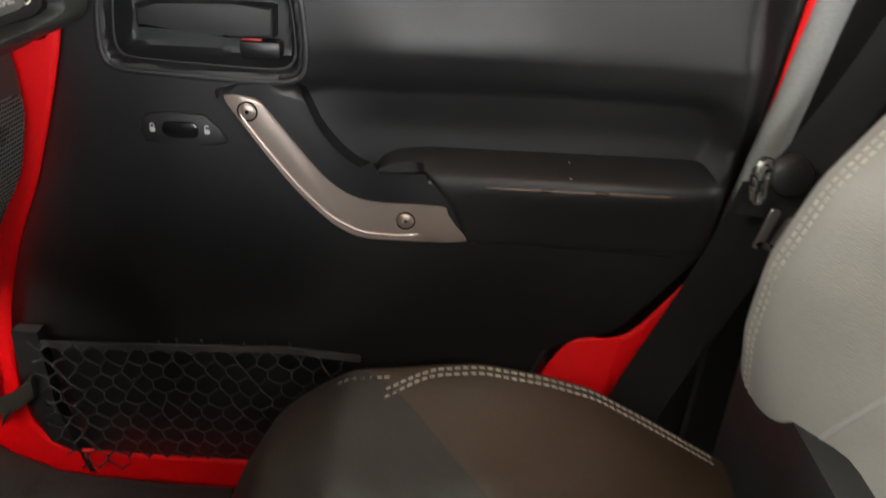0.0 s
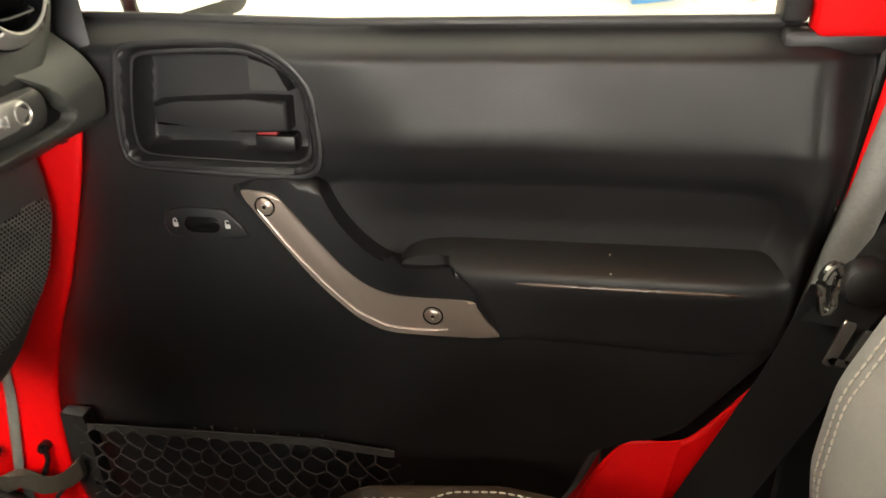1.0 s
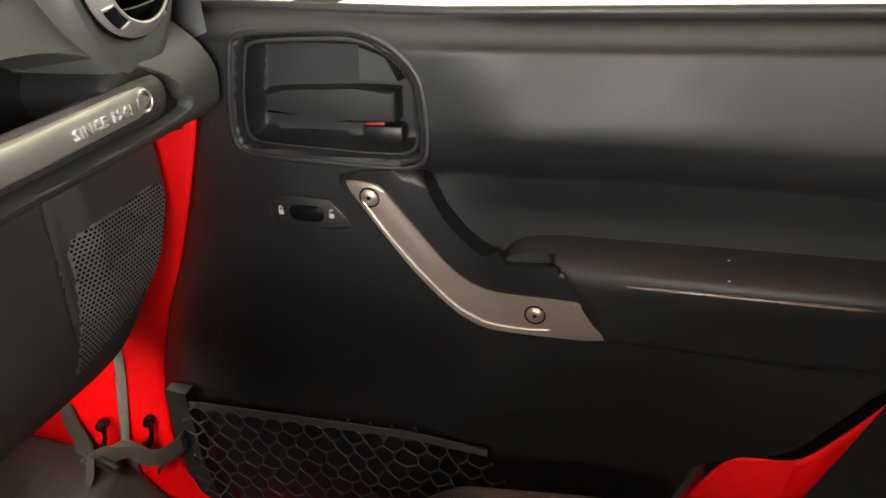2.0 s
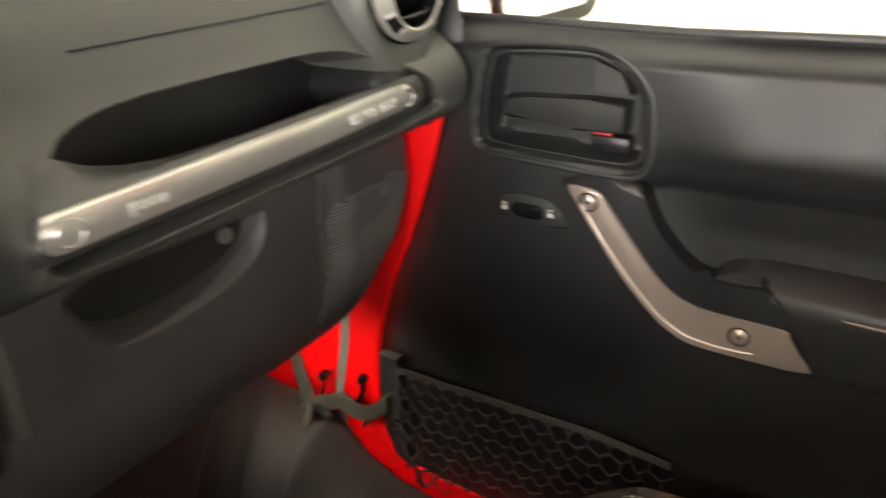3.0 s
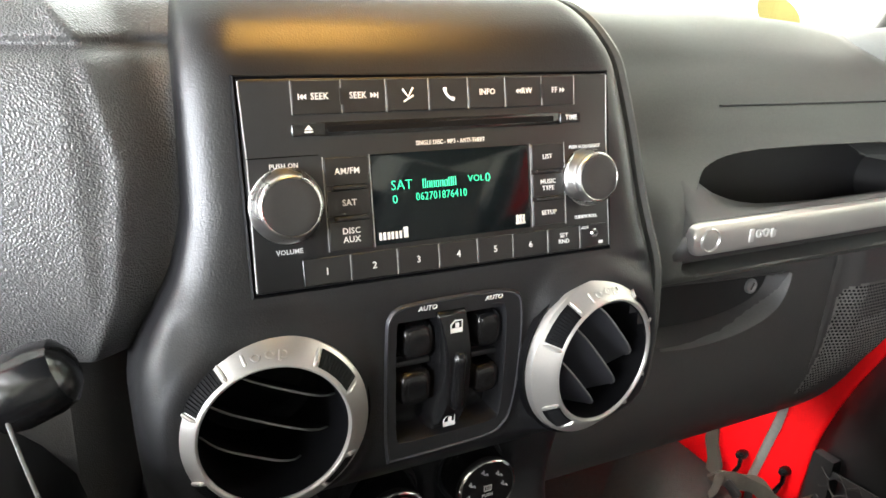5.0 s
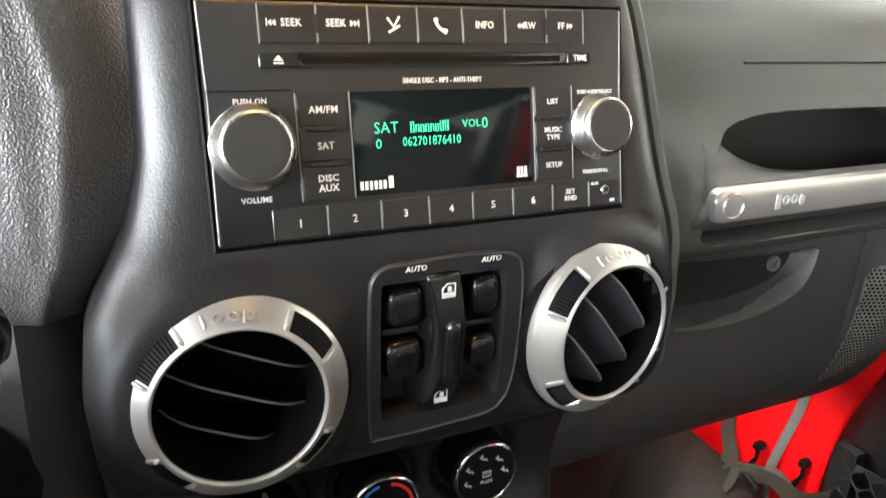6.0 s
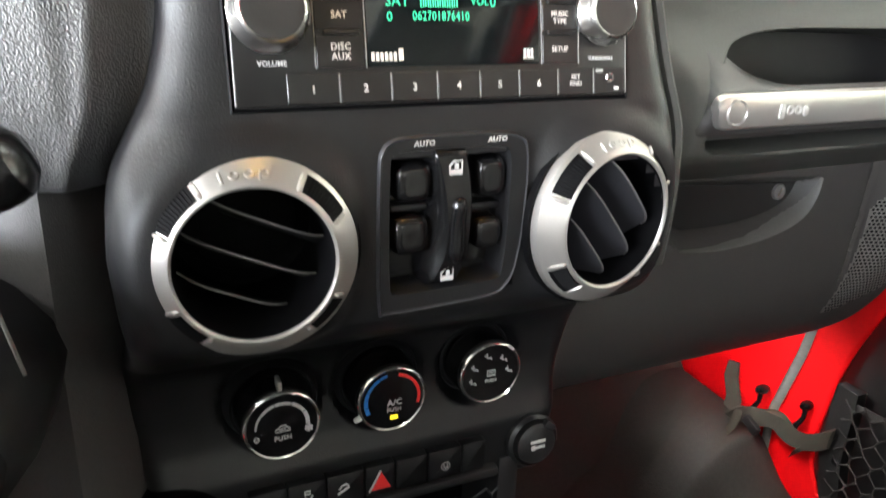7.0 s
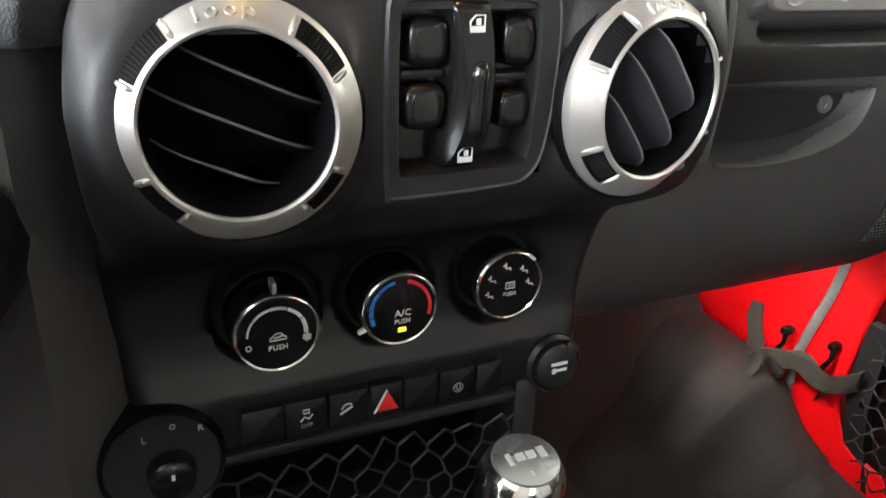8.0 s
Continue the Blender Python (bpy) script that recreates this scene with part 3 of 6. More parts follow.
# ---- passenger door ----
DOOR_Y = 0.76
door = thing("door_1", door_frame(0, DOOR_Y, 0), "closed red car door with black vinyl inner trim", "car door", kind="structure")
front_edge = curve((0.53, -0.56), (0.595, -0.560), (0.648, -0.566), (0.755, -0.552), (0.817, -0.535), (0.893, -0.500), (0.997, -0.452), (1.129, -0.418), (1.170, -0.420), (1.214, -0.420))
rear_edge = curve((0.53, 0.02), (0.60, 0.06), (0.699, 0.112), (0.765, 0.135), (0.782, 0.19), (0.799, 0.223), (0.863, 0.268), (0.90, 0.294), (0.952, 0.301), (1.034, 0.310), (1.195, 0.323), (1.214, 0.324))
RECESS = [tuple(p)[:2] for p in smooth_line([(-0.190, 1.060, 0), (-0.148, 1.089, 0), (-0.09, 1.096, 0), (0.03, 1.101, 0), (0.125, 1.101, 0), (0.25, 1.092, 0), (0.284, 1.06, 0), (0.286, 1.01, 0),
          (0.24, 0.960, 0), (0.10, 0.956, 0), (0.02, 0.956, 0), (-0.04, 0.952, 0), (-0.112, 0.956, 0), (-0.170, 1.010, 0)], 3, True)]
BEZEL = [tuple(p)[:2] for p in smooth_line([(-0.345, 1.182, 0), (-0.355, 1.14, 0), (-0.359, 1.10, 0), (-0.351, 1.083, 0), (-0.323, 1.078, 0), (-0.26, 1.075, 0), (-0.19, 1.073, 0), (-0.162, 1.078, 0),
         (-0.153, 1.095, 0), (-0.153, 1.13, 0), (-0.158, 1.162, 0), (-0.180, 1.187, 0), (-0.208, 1.200, 0), (-0.24, 1.203, 0), (-0.315, 1.201, 0), (-0.338, 1.196, 0)], 3, True)]


def door_relief(x, z):
    h = 0.023
    if -0.18 < x < 0.31 and 0.94 < z < 1.14:
        soft = ease(1.055, 1.098, z)
        h -= 0.022 * ease(-0.006 - 0.024 * soft, 0.026 + 0.034 * soft, depth_in(RECESS, x, z))
    if -0.37 < x < -0.14 and z > 1.05:
        h -= 0.034 * ease(0.006, 0.022, depth_in(BEZEL, x, z))
    h -= 0.034 * ease(1.180, 1.2090, z) ** 1.5
    h += (0.016 * min(1.0, max(0.0, (1.195 - z) / 0.085)) - 0.006) * ease(-0.15, -0.06, x) * ease(1.02, 1.08, z)
    h -= 0.034 * max(0.0, 0.90 - z)
    h -= 0.020 * (1 - ease(0.0, 1.0, (rear_edge(z) - x) / (0.018 + 0.034 * ease(0.96, 1.20, z))))
    h += 0.006 * math.sin(max(0.0, (0.93 - z)) * 5) * ease(0.75, 0.95, 0.95 - z + 0.75)
    return h


us = sorted(set([0.0, 0.004, 0.012] + list(np.linspace(0.02, 0.98, 205)) + [0.988, 0.996, 1.0]))
vs = list(np.linspace(0.54, 1.176, 163)) + list(np.linspace(1.179, 1.2090, 14))
trim = part("trim_panel", grid(us, vs, lambda u, z: (lambda x: (x, z + 0.009 * (1 - ease(-0.42, -0.12, x)) * ease(1.15, 1.209, z), door_relief(x, z)))(front_edge(z) + (rear_edge(z) - front_edge(z)) * u)), M_DOOR, door, "black grained vinyl trim panel")
part("door_shell", prism([(-0.58, 0.52), (0.10, 0.52), (0.33, 0.80), (0.345, 1.180), (-0.42, 1.180), (-0.60, 0.80)], -0.10, -0.040, 0.004), M_RED, door, "red painted steel shell")
part("window_post", box((0.308, 1.44, -0.005), (0.082, 0.48, 0.03), 0.008), M_RED, door, "red painted window post")
part("window_seal", box((0.2550, 1.43, -0.018), (0.022, 0.44, 0.03), 0.005), M_BLACK, door, "black rubber window seal")
part("window_seal", box((-0.424, 1.42, -0.034), (0.024, 0.42, 0.02), 0.006, turn=pose(0, 0, 0, 0, 0, -5)), M_DOOR, door, "black rubber window seal")
part("belt_seal", tube([(-0.415, 1.2195, -0.016), (-0.33, 1.2175, -0.016), (-0.24, 1.2140, -0.016), (-0.14, 1.2105, -0.016), (0.25, 1.2100, -0.016)], 0.0055, 10, flat=0.6), M_BLACK, door, "black rubber belt seal")
part("corner_cap", prism(round_rect(0.080, 0.020, 0.008, 4, 0.286, 1.1965), -0.012, 0.006, 0.005), M_DOOR, door)
pane = part("window_pane", box((-0.06, 1.43, -0.026), (0.66, 0.45, 0.004)), M_GLASS, door, "clear side window glass")
pane.visible_shadow = False
bars([(0.205, 1.2290, 0.022, 0.0035), (0.178, 1.2250, 0.002, 0.002)], M_GREYPRINT, pane, -0.0236)
part("print_ring", lathe([(0.0035, 0), (0.005, 0), (0.005, 0.0004), (0.0035, 0.0004)], 20, centre=(0.225, 1.2290, -0.0237)), M_GREYPRINT, pane)

# handle bowl
part("bowl_rim", tube([(x, y, 0.0225) for x, y in BEZEL], 0.0034, 10, closed=True, flat=0.6), M_DOOR, door, "black moulded rim round the handle bowl")
part("bowl_inner_rim", tube([(-0.253 + (x + 0.253) * 0.885, 1.14 + (y - 1.14) * 0.84, 0.0130) for x, y in BEZEL], 0.0022, 8, closed=True, flat=0.7), M_DOOR, door)
part("release_lever", prism([(-0.324, 1.141), (-0.324, 1.119), (-0.250, 1.117), (-0.233, 1.112), (-0.187, 1.114), (-0.185, 1.145), (-0.225, 1.146), (-0.300, 1.143)], -0.014, 0.010, 0.004, 3), M_BLACK, door, "black door release lever")
part("bowl_block", loft([[(-0.225, 1.190, -0.022), (-0.19, 1.180, -0.022), (-0.180, 1.151, -0.022), (-0.225, 1.152, -0.022)], [(-0.221, 1.183, 0.0), (-0.195, 1.174, 0.002), (-0.183, 1.153, 0.006), (-0.221, 1.154, 0.006)]]), M_BLACK, door)
tab = part("lock_tab", box((-0.202, 1.102, 0.0), (0.042, 0.017, 0.02), 0.004), M_BEZEL, door, "black lock tab with a red mark")
part("mark", box((-0.210, 1.1115, 0.0005), (0.020, 0.003, 0.012), 0.001), M_DULLRED, tab)

# pull handle
pull = part("pull_handle", prism([tuple(p)[:2] for p in smooth_line([(-0.250, 1.066, 0), (-0.205, 1.072, 0), (-0.164, 1.072, 0), (-0.151, 1.048, 0), (-0.139, 1.025, 0), (-0.115, 0.998, 0), (-0.090, 0.984, 0), (-0.060, 0.9815, 0),
     (-0.036, 0.984, 0), (-0.022, 0.984, 0), (-0.010, 0.975, 0), (0.004, 0.955, 0), (0.024, 0.925, 0), (0.029, 0.905, 0), (0.020, 0.901, 0), (-0.05, 0.898, 0), (-0.10, 0.900, 0), (-0.142, 0.921, 0), (-0.175, 0.955, 0), (-0.207, 1.000, 0), (-0.237, 1.045, 0)], 3, True)],
     -0.010, 0.0272, 0.012, 6), M_BEZEL, door, "black moulded pull handle")
INSERT = [tuple(p)[:2] for p in smooth_line([(-0.238, 1.059, 0), (-0.222, 1.060, 0), (-0.204, 1.057, 0), (-0.192, 1.044, 0), (-0.165, 1.009, 0), (-0.140, 0.978, 0), (-0.120, 0.961, 0), (-0.100, 0.952, 0), (-0.075, 0.9485, 0), (-0.015, 0.948, 0), (-0.008, 0.944, 0), (0.006, 0.924, 0), (0.018, 0.907, 0),
          (-0.02, 0.905, 0), (-0.06, 0.9045, 0), (-0.097, 0.906, 0), (-0.120, 0.915, 0), (-0.138, 0.928, 0), (-0.171, 0.962, 0), (-0.202, 1.004, 0), (-0.228, 1.042, 0)], 3, True)]
insert = part("handle_insert", prism(INSERT, 0.020, 0.0295, 0.003, 3), M_WARMSILVER, pull, "satin silver insert with two bolts")
part("insert_ridge", tube(smooth_line([(-0.222, 1.041, 0.0290), (-0.197, 1.004, 0.0295), (-0.166, 0.965, 0.0295), (-0.135, 0.933, 0.0295), (-0.115, 0.9205, 0.0295), (-0.096, 0.913, 0.0295), (-0.06, 0.911, 0.0295), (-0.035, 0.913, 0.0285)], 4), 0.0017, 8), M_WARMSILVER, pull)
for bx, bz in ((-0.214, 1.044), (-0.050, 0.929)):
    part("bolt_ring", lathe([(0.0088, 0.0290), (0.0092, 0.0302), (0.0106, 0.0302), (0.0110, 0.0285)], 32, centre=(bx, bz, 0)), M_GLOSS, pull)
    part("bolt_head", lathe([(0.0, 0.0312), (0.0024, 0.0312), (0.0030, 0.0318), (0.0062, 0.0314), (0.0082, 0.0300), (0.0089, 0.0292)], 28, centre=(bx, bz, 0)), M_WARMSILVER, pull)
    part("bolt_socket", lathe([(0.0, 0.0319), (0.0022, 0.0319), (0.0024, 0.0312)], 6, centre=(bx, bz, 0)), M_CHROME, pull)

# armrest
arm_rings = []
seam_x = curve((0.89, 0.020), (0.904, 0.016), (0.946, 0.003), (0.970, -0.014), (0.990, -0.031), (1.01, -0.045))
rise = curve((-0.094, 0.02), (-0.088, 0.30), (-0.078, 0.66), (-0.064, 0.86), (-0.045, 0.96), (-0.022, 1.0), (0.10, 1.0))
for x, k in [(x, rise(x)) for x in np.linspace(-0.094, 0.05, 60)] + [(p.x, p.y) for p in smooth_line([(0.06, 1.0, 0), (0.15, 1.0, 0), (0.24, 1.0, 0), (0.275, 0.9, 0), (0.292, 0.6, 0)], 6)]:
    q = k if x > 0.1 else 1.0
    top = k if x < 0.1 else 1.0
    ring = []
    for z, h in ((1.009, -0.010), (1.004, 0.008), (0.996, 0.0225), (0.988, 0.0325), (0.9845, 0.0350), (0.980, 0.0362), (0.976, 0.0367), (0.972, 0.0368), (0.968, 0.0365), (0.962, 0.0356), (0.955, 0.0344), (0.948, 0.0330), (0.94, 0.0314), (0.932, 0.0302), (0.924, 0.0294), (0.917, 0.0288), (0.912, 0.0285), (0.906, 0.027), (0.903, 0.020), (0.903, -0.010)):
        zz = 0.955 + (z - 0.955) * (0.55 + 0.45 * q)
        if zz > 0.968:
            zz = 0.968 + (zz - 0.968) * top
        w = ease(-0.010, 0.004, x - seam_x(zz))
        hh = h * q - 0.012 * (1 - q)
        ring.append((x, zz, min(hh, 0.019) * (1 - w) + hh * w))
    arm_rings.append(ring)
part("armrest", loft(arm_rings), M_DOOR, door, "black padded armrest with a highlight painted on its front edge")
# strips that paint the warm highlight on the armrest and handle crests
part("armrest_edge", tube([(x, 0.9760, 0.0360) for x in np.linspace(0.035, 0.243, 12)], [0.0009] + [0.0022] * 10 + [0.0006], 8), M_EDGELIGHT, door, "painted warm highlight along the front edge of the armrest")
part("handle_edge", tube(smooth_line([(-0.159, 1.050, 0.0232), (-0.145, 1.024, 0.0236), (-0.119, 0.9955, 0.0236), (-0.093, 0.9808, 0.0236), (-0.060, 0.9783, 0.0236), (-0.036, 0.9800, 0.0232)], 5), [0.0008] + [0.0028] * 24 + [0.0008], 10), M_EDGELIGHT, pull, "painted warm highlight along the edge of the pull handle")
part("armrest_seam", tube([(x, 0.9055 - 0.0006 * k, 0.0275) for k, x in enumerate(np.linspace(0.045, 0.245, 10))], 0.0011, 6), M_BEZEL, door)
bars([(0.122, 1.0010, 0.0012, 0.0009)], M_THREAD, door, 0.0150, name="lint_speck", deep=0.0015)
bars([(0.123, 0.9895, 0.0018, 0.0007)], M_THREAD, door, 0.0320, name="lint_speck", deep=0.0015)

# lock switch
PLATE = [(-0.328, 1.030), (-0.332, 1.017), (-0.327, 1.004), (-0.285, 1.002), (-0.250, 1.003), (-0.238, 1.008), (-0.246, 1.022), (-0.260, 1.037), (-0.300, 1.038), (-0.320, 1.036)]
switch = part("lock_switch", prism(PLATE, 0.010, 0.0255, 0.003, 3), M_DOOR, door, "gloss black door lock switch")
part("rocker", prism(round_rect(0.038, 0.017, 0.007, 5, -0.2875, 1.0195), 0.0250, 0.0275, 0.0015), M_GLOSS, switch)
for ix in (-0.317, -0.2595):
    part("padlock_mark", prism(round_rect(0.0055, 0.0050, 0.001, 3, ix, 1.0185), 0.0258, 0.0262), M_WHITE, switch)
    part("padlock_loop", tube([(ix - 0.0018, 1.021, 0.026), (ix - 0.0018, 1.0240, 0.026), (ix, 1.0255, 0.026), (ix + 0.0018, 1.0240, 0.026), (ix + 0.0018, 1.022 if ix < -0.3 else 1.0236, 0.026)], 0.0006, 6), M_WHITE, switch)

# map net
POCKET = [(-0.492, 0.742), (-0.19, 0.755), (-0.10, 0.739), (-0.08, 0.60), (-0.12, 0.56), (-0.47, 0.555), (-0.495, 0.60)]
cords = bmesh.new()
rnd = random.Random(5)
sx, sy = 0.0260, 0.0140
nodes = {}


def knot(i, j):
    if (i, j) not in nodes:
        nodes[(i, j)] = (-0.50 + i * sx / 2 + rnd.uniform(-0.0030, 0.0030), 0.54 + j * sy / 2 * 1.5 + rnd.uniform(-0.0026, 0.0026))
    return nodes[(i, j)]


def cord(a, b):
    if inside(POCKET, *a) or inside(POCKET, *b):
        za, zb = [0.045 + 0.006 * math.sin(8 * p[0]) for p in (a, b)]
        tube([(a[0], a[1], za), ((a[0] + b[0]) / 2, (a[1] + b[1]) / 2, (za + zb) / 2 + 0.0005), (b[0], b[1], zb)], [0.0022, 0.0012, 0.0022], 5, bm=cords, flat=0.6, up=(0, 0, 1))


for j in range(0, 23):
    for i in range(0, 42):
        if (i + j) % 2 == 0:
            x0, y0 = knot(i, 2 * j)
            x1, y1 = knot(i, 2 * j + 1)
            cord((x0, y0), (x1, y1))
            cord((x1, y1), knot(i - 1, 2 * j + 2))
            cord((x1, y1), knot(i + 1, 2 * j + 2))
net = part("map_net", cords, M_NET, door, "black elastic net map pocket")
part("net_hem", loft([[(x, z - 0.004, 0.044), (x, z + 0.004, 0.043), (x, z + 0.0042, 0.0455), (x, z - 0.0040, 0.0470)] for x, z in [(-0.492, 0.746), (-0.40, 0.749), (-0.30, 0.753), (-0.19, 0.757), (-0.10, 0.750)]]), M_NET, net, "grey elastic hem of the map net")
part("net_flap", loft([[(x0, z, 0.030), (x1, z, 0.030), (x1, z, 0.048), (x0, z, 0.046)] for x0, x1, z in ((-0.518, -0.486, 0.764), (-0.520, -0.486, 0.74), (-0.523, -0.487, 0.66), (-0.510, -0.478, 0.60), (-0.49, -0.455, 0.54))]), M_BLACK, net, "black plastic edge of the map net")

# mirror outside
mirror = thing("door_mirror", pose(-0.398, 1.013, 1.278), "black door mirror seen through the side window", "mirror")
part("housing", loft([[(x, y * k, z * k) for y, z in round_rect(0.300, 0.224, 0.045, 6)] for x, k in ((0.006, 0.985), (0.0, 1.0), (-0.008, 0.99), (-0.030, 0.80), (-0.050, 0.60), (-0.065, 0.40), (-0.072, 0.2))]), M_DOOR, mirror)
face = part("mirror_glass", prism(round_rect(0.200, 0.177, 0.022, 6, -0.044, 0.0055), 0.0, 0.003), M_MIRROR, mirror, "bright mirror glass")
face.matrix_local = dash_frame(0.0175, 0.0, 0.0, 3) @ pose(0, 0, 0, 0, -7, 0)
part("arm", tube([(-0.02, -0.06, -0.08), (-0.01, -0.12, -0.10), (0.0, -0.15, -0.10)], 0.022, 10), M_BLACK, mirror)

# ---- dashboard ----
dash = thing("dashboard", Matrix(), "dark grey moulded dashboard with a passenger grab bar", "dashboard")

# centre stack bezel: profile from the tray down to the console, and its two side edges by height
STACK = [(p.x, p.y) for p in smooth_line([(-0.440, 1.3345, 0), (-0.425, 1.3375, 0), (-0.405, 1.3405, 0), (-0.382, 1.3420, 0), (-0.362, 1.3385, 0), (-0.348, 1.3295, 0), (-0.337, 1.3165, 0), (-0.329, 1.297, 0), (-0.3195, 1.245, 0), (-0.311, 1.20, 0), (-0.3075, 1.18, 0), (-0.3065, 1.13, 0),
         (-0.3075, 1.085, 0), (-0.312, 1.070, 0), (-0.325, 1.057, 0), (-0.350, 1.043, 0), (-0.374, 1.030, 0), (-0.386, 1.012, 0), (-0.388, 0.985, 0), (-0.387, 0.972, 0), (-0.384, 0.958, 0), (-0.3785, 0.946, 0), (-0.3755, 0.938, 0), (-0.3750, 0.925, 0), (-0.374, 0.900, 0), (-0.380, 0.888, 0), (-0.42, 0.884, 0)], 6)]
left_edge = curve((0.86, -0.120), (0.93, -0.132), (0.955, -0.139), (1.00, -0.146), (1.03, -0.139), (1.05, -0.134), (1.065, -0.133), (1.09, -0.136), (1.125, -0.138), (1.16, -0.132), (1.185, -0.119), (1.20, -0.111), (1.23, -0.103), (1.30, -0.101), (1.33, -0.097), (1.347, -0.088))
right_edge = curve((0.86, 0.156), (0.90, 0.163), (0.934, 0.168), (0.959, 0.173), (0.984, 0.179), (1.008, 0.185), (1.035, 0.189), (1.065, 0.191), (1.09, 0.192), (1.125, 0.194), (1.165, 0.192), (1.19, 0.184), (1.215, 0.178), (1.257, 0.171), (1.306, 0.160), (1.333, 0.146), (1.347, 0.130))
VENTS = ((-0.072, 1.122), (0.135, 1.122))


def stack_point(u, s):
    x, z = STACK[int(s)]
    a, b = left_edge(z), right_edge(z)
    back = 0.0
    if u < 0:
        y, e = a - u * 0.0, 0.0
        back = 0.060 * -u
    elif u > 1:
        y, e = b, 0.0
        back = 0.060 * (u - 1)
    else:
        y = a + (b - a) * u
        e = min((y - a) * (0.62 if z > 1.17 else 1.0), b - y)
    k = max(0.0, 0.018 - e)
    back += 0.018 - math.sqrt(max(0.0, 0.018 ** 2 - k * k))
    # sunk sockets of the heater dials
    for dy, dz in ((-0.0530, 0.988), (0.0215, 0.988), (0.0995, 0.988)):
        back += 0.010 * (1 - ease(0.0275, 0.0360, math.hypot(y - dy, z - dz)))
    # raised collars round the two vents
    for vy, vz in VENTS:
        d = math.hypot(y - vy, z - vz)
        back -= 0.006 * (1 - ease(0.054, 0.066, d)) * (ease(0.083, 0.098, y) + 1 - ease(-0.026, -0.010, y))
    return (x - back, y, z)


us = [-1.0, -0.5] + sorted(set([0.0, 0.003, 0.008, 0.015, 0.025, 0.04, 0.06] + list(np.linspace(0.08, 0.92, 78)) + [0.94, 0.96, 0.975, 0.985, 0.992, 0.997, 1.0])) + [1.5, 2.0]


def stack_keep(u, s):
    x, z = STACK[int(s)]
    a, b = left_edge(z), right_edge(z)
    y = a + (b - a) * max(0.0, min(1.0, u))
    if any(math.hypot(y - vy, z - vz) < 0.043 for vy, vz in VENTS):
        return False
    return not (-0.001 < y < 0.075 and 1.088 < z < 1.166)


part("centre_bezel", grid(us, list(range(len(STACK))), stack_point, keep=stack_keep), M_BEZEL, dash, "smooth black centre stack bezel")
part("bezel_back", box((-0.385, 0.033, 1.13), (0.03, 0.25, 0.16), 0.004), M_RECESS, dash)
part("tray_groove", tube([(-0.400, y, 1.3412) for y in np.linspace(-0.080, 0.118, 12)], 0.0010, 6), M_RECESS, dash, "dark joint in front of the tray")


def tray_point(y, x):
    well = ease(0.438, 0.450, -x) * (1 - ease(0.560, 0.580, -x)) * ease(-0.112, -0.096, y) * (1 - ease(0.150, 0.166, y))
    return (x, y, 1.3365 - 0.046 * well + 0.026 * ease(0.565, 0.590, -x))


part("top_tray", grid(list(np.linspace(-0.135, 0.185, 60)), list(np.linspace(-0.64, -0.425, 50)), tray_point), M_BLACK, dash, "recessed black tray on the dash top")

# added pad-coloured strip: grey light on the bezel's rounded right side
border = []
for x, z in STACK:
    if z > 1.075 and x > -0.428:
        b = right_edge(z)
        border.append([(x - 0.040, b + 0.001, z), (x - 0.0200, b + 0.0022, z), (x - 0.0135, b + 0.0050, z), (x - 0.0120, b + 0.0085, z), (x - 0.0145, b + 0.0118, z), (x - 0.022, b + 0.0135, z), (x - 0.048, b + 0.0135, z)])
part("bezel_lit_side", loft(border, caps=False, closed=False), M_PAD, dash, "dark grey strip for the light on the centre bezel's rounded side")

# passenger side pad
PADLINE = [(p.x, p.y) for p in smooth_line([(-0.70, 1.318, 0), (-0.60, 1.332, 0), (-0.53, 1.338, 0), (-0.485, 1.330, 0), (-0.448, 1.308, 0), (-0.420, 1.280, 0), (-0.406, 1.258, 0), (-0.398, 1.235, 0), (-0.394, 1.215, 0), (-0.391, 1.19, 0), (-0.390, 1.16, 0), (-0.398, 1.13, 0), (-0.42, 1.105, 0), (-0.45, 1.09, 0)], 18)]
POD = [tuple(p)[:2] for p in smooth_line([(0.262, 1.146, 0), (0.267, 1.165, 0), (0.276, 1.186, 0), (0.291, 1.203, 0), (0.314, 1.2145, 0), (0.362, 1.2215, 0), (0.470, 1.2225, 0), (0.556, 1.219, 0), (0.606, 1.203, 0), (0.650, 1.183, 0), (0.668, 1.160, 0), (0.66, 1.146, 0), (0.45, 1.140, 0), (0.30, 1.140, 0)], 4, True)]
pad_left = curve((1.08, 0.185), (1.16, 0.204), (1.19, 0.197), (1.215, 0.191), (1.26, 0.184), (1.31, 0.172), (1.345, 0.146))

groove = curve((1.08, 0.68), (1.21, 0.655), (1.262, 0.622), (1.29, 0.599), (1.313, 0.572), (1.345, 0.55))


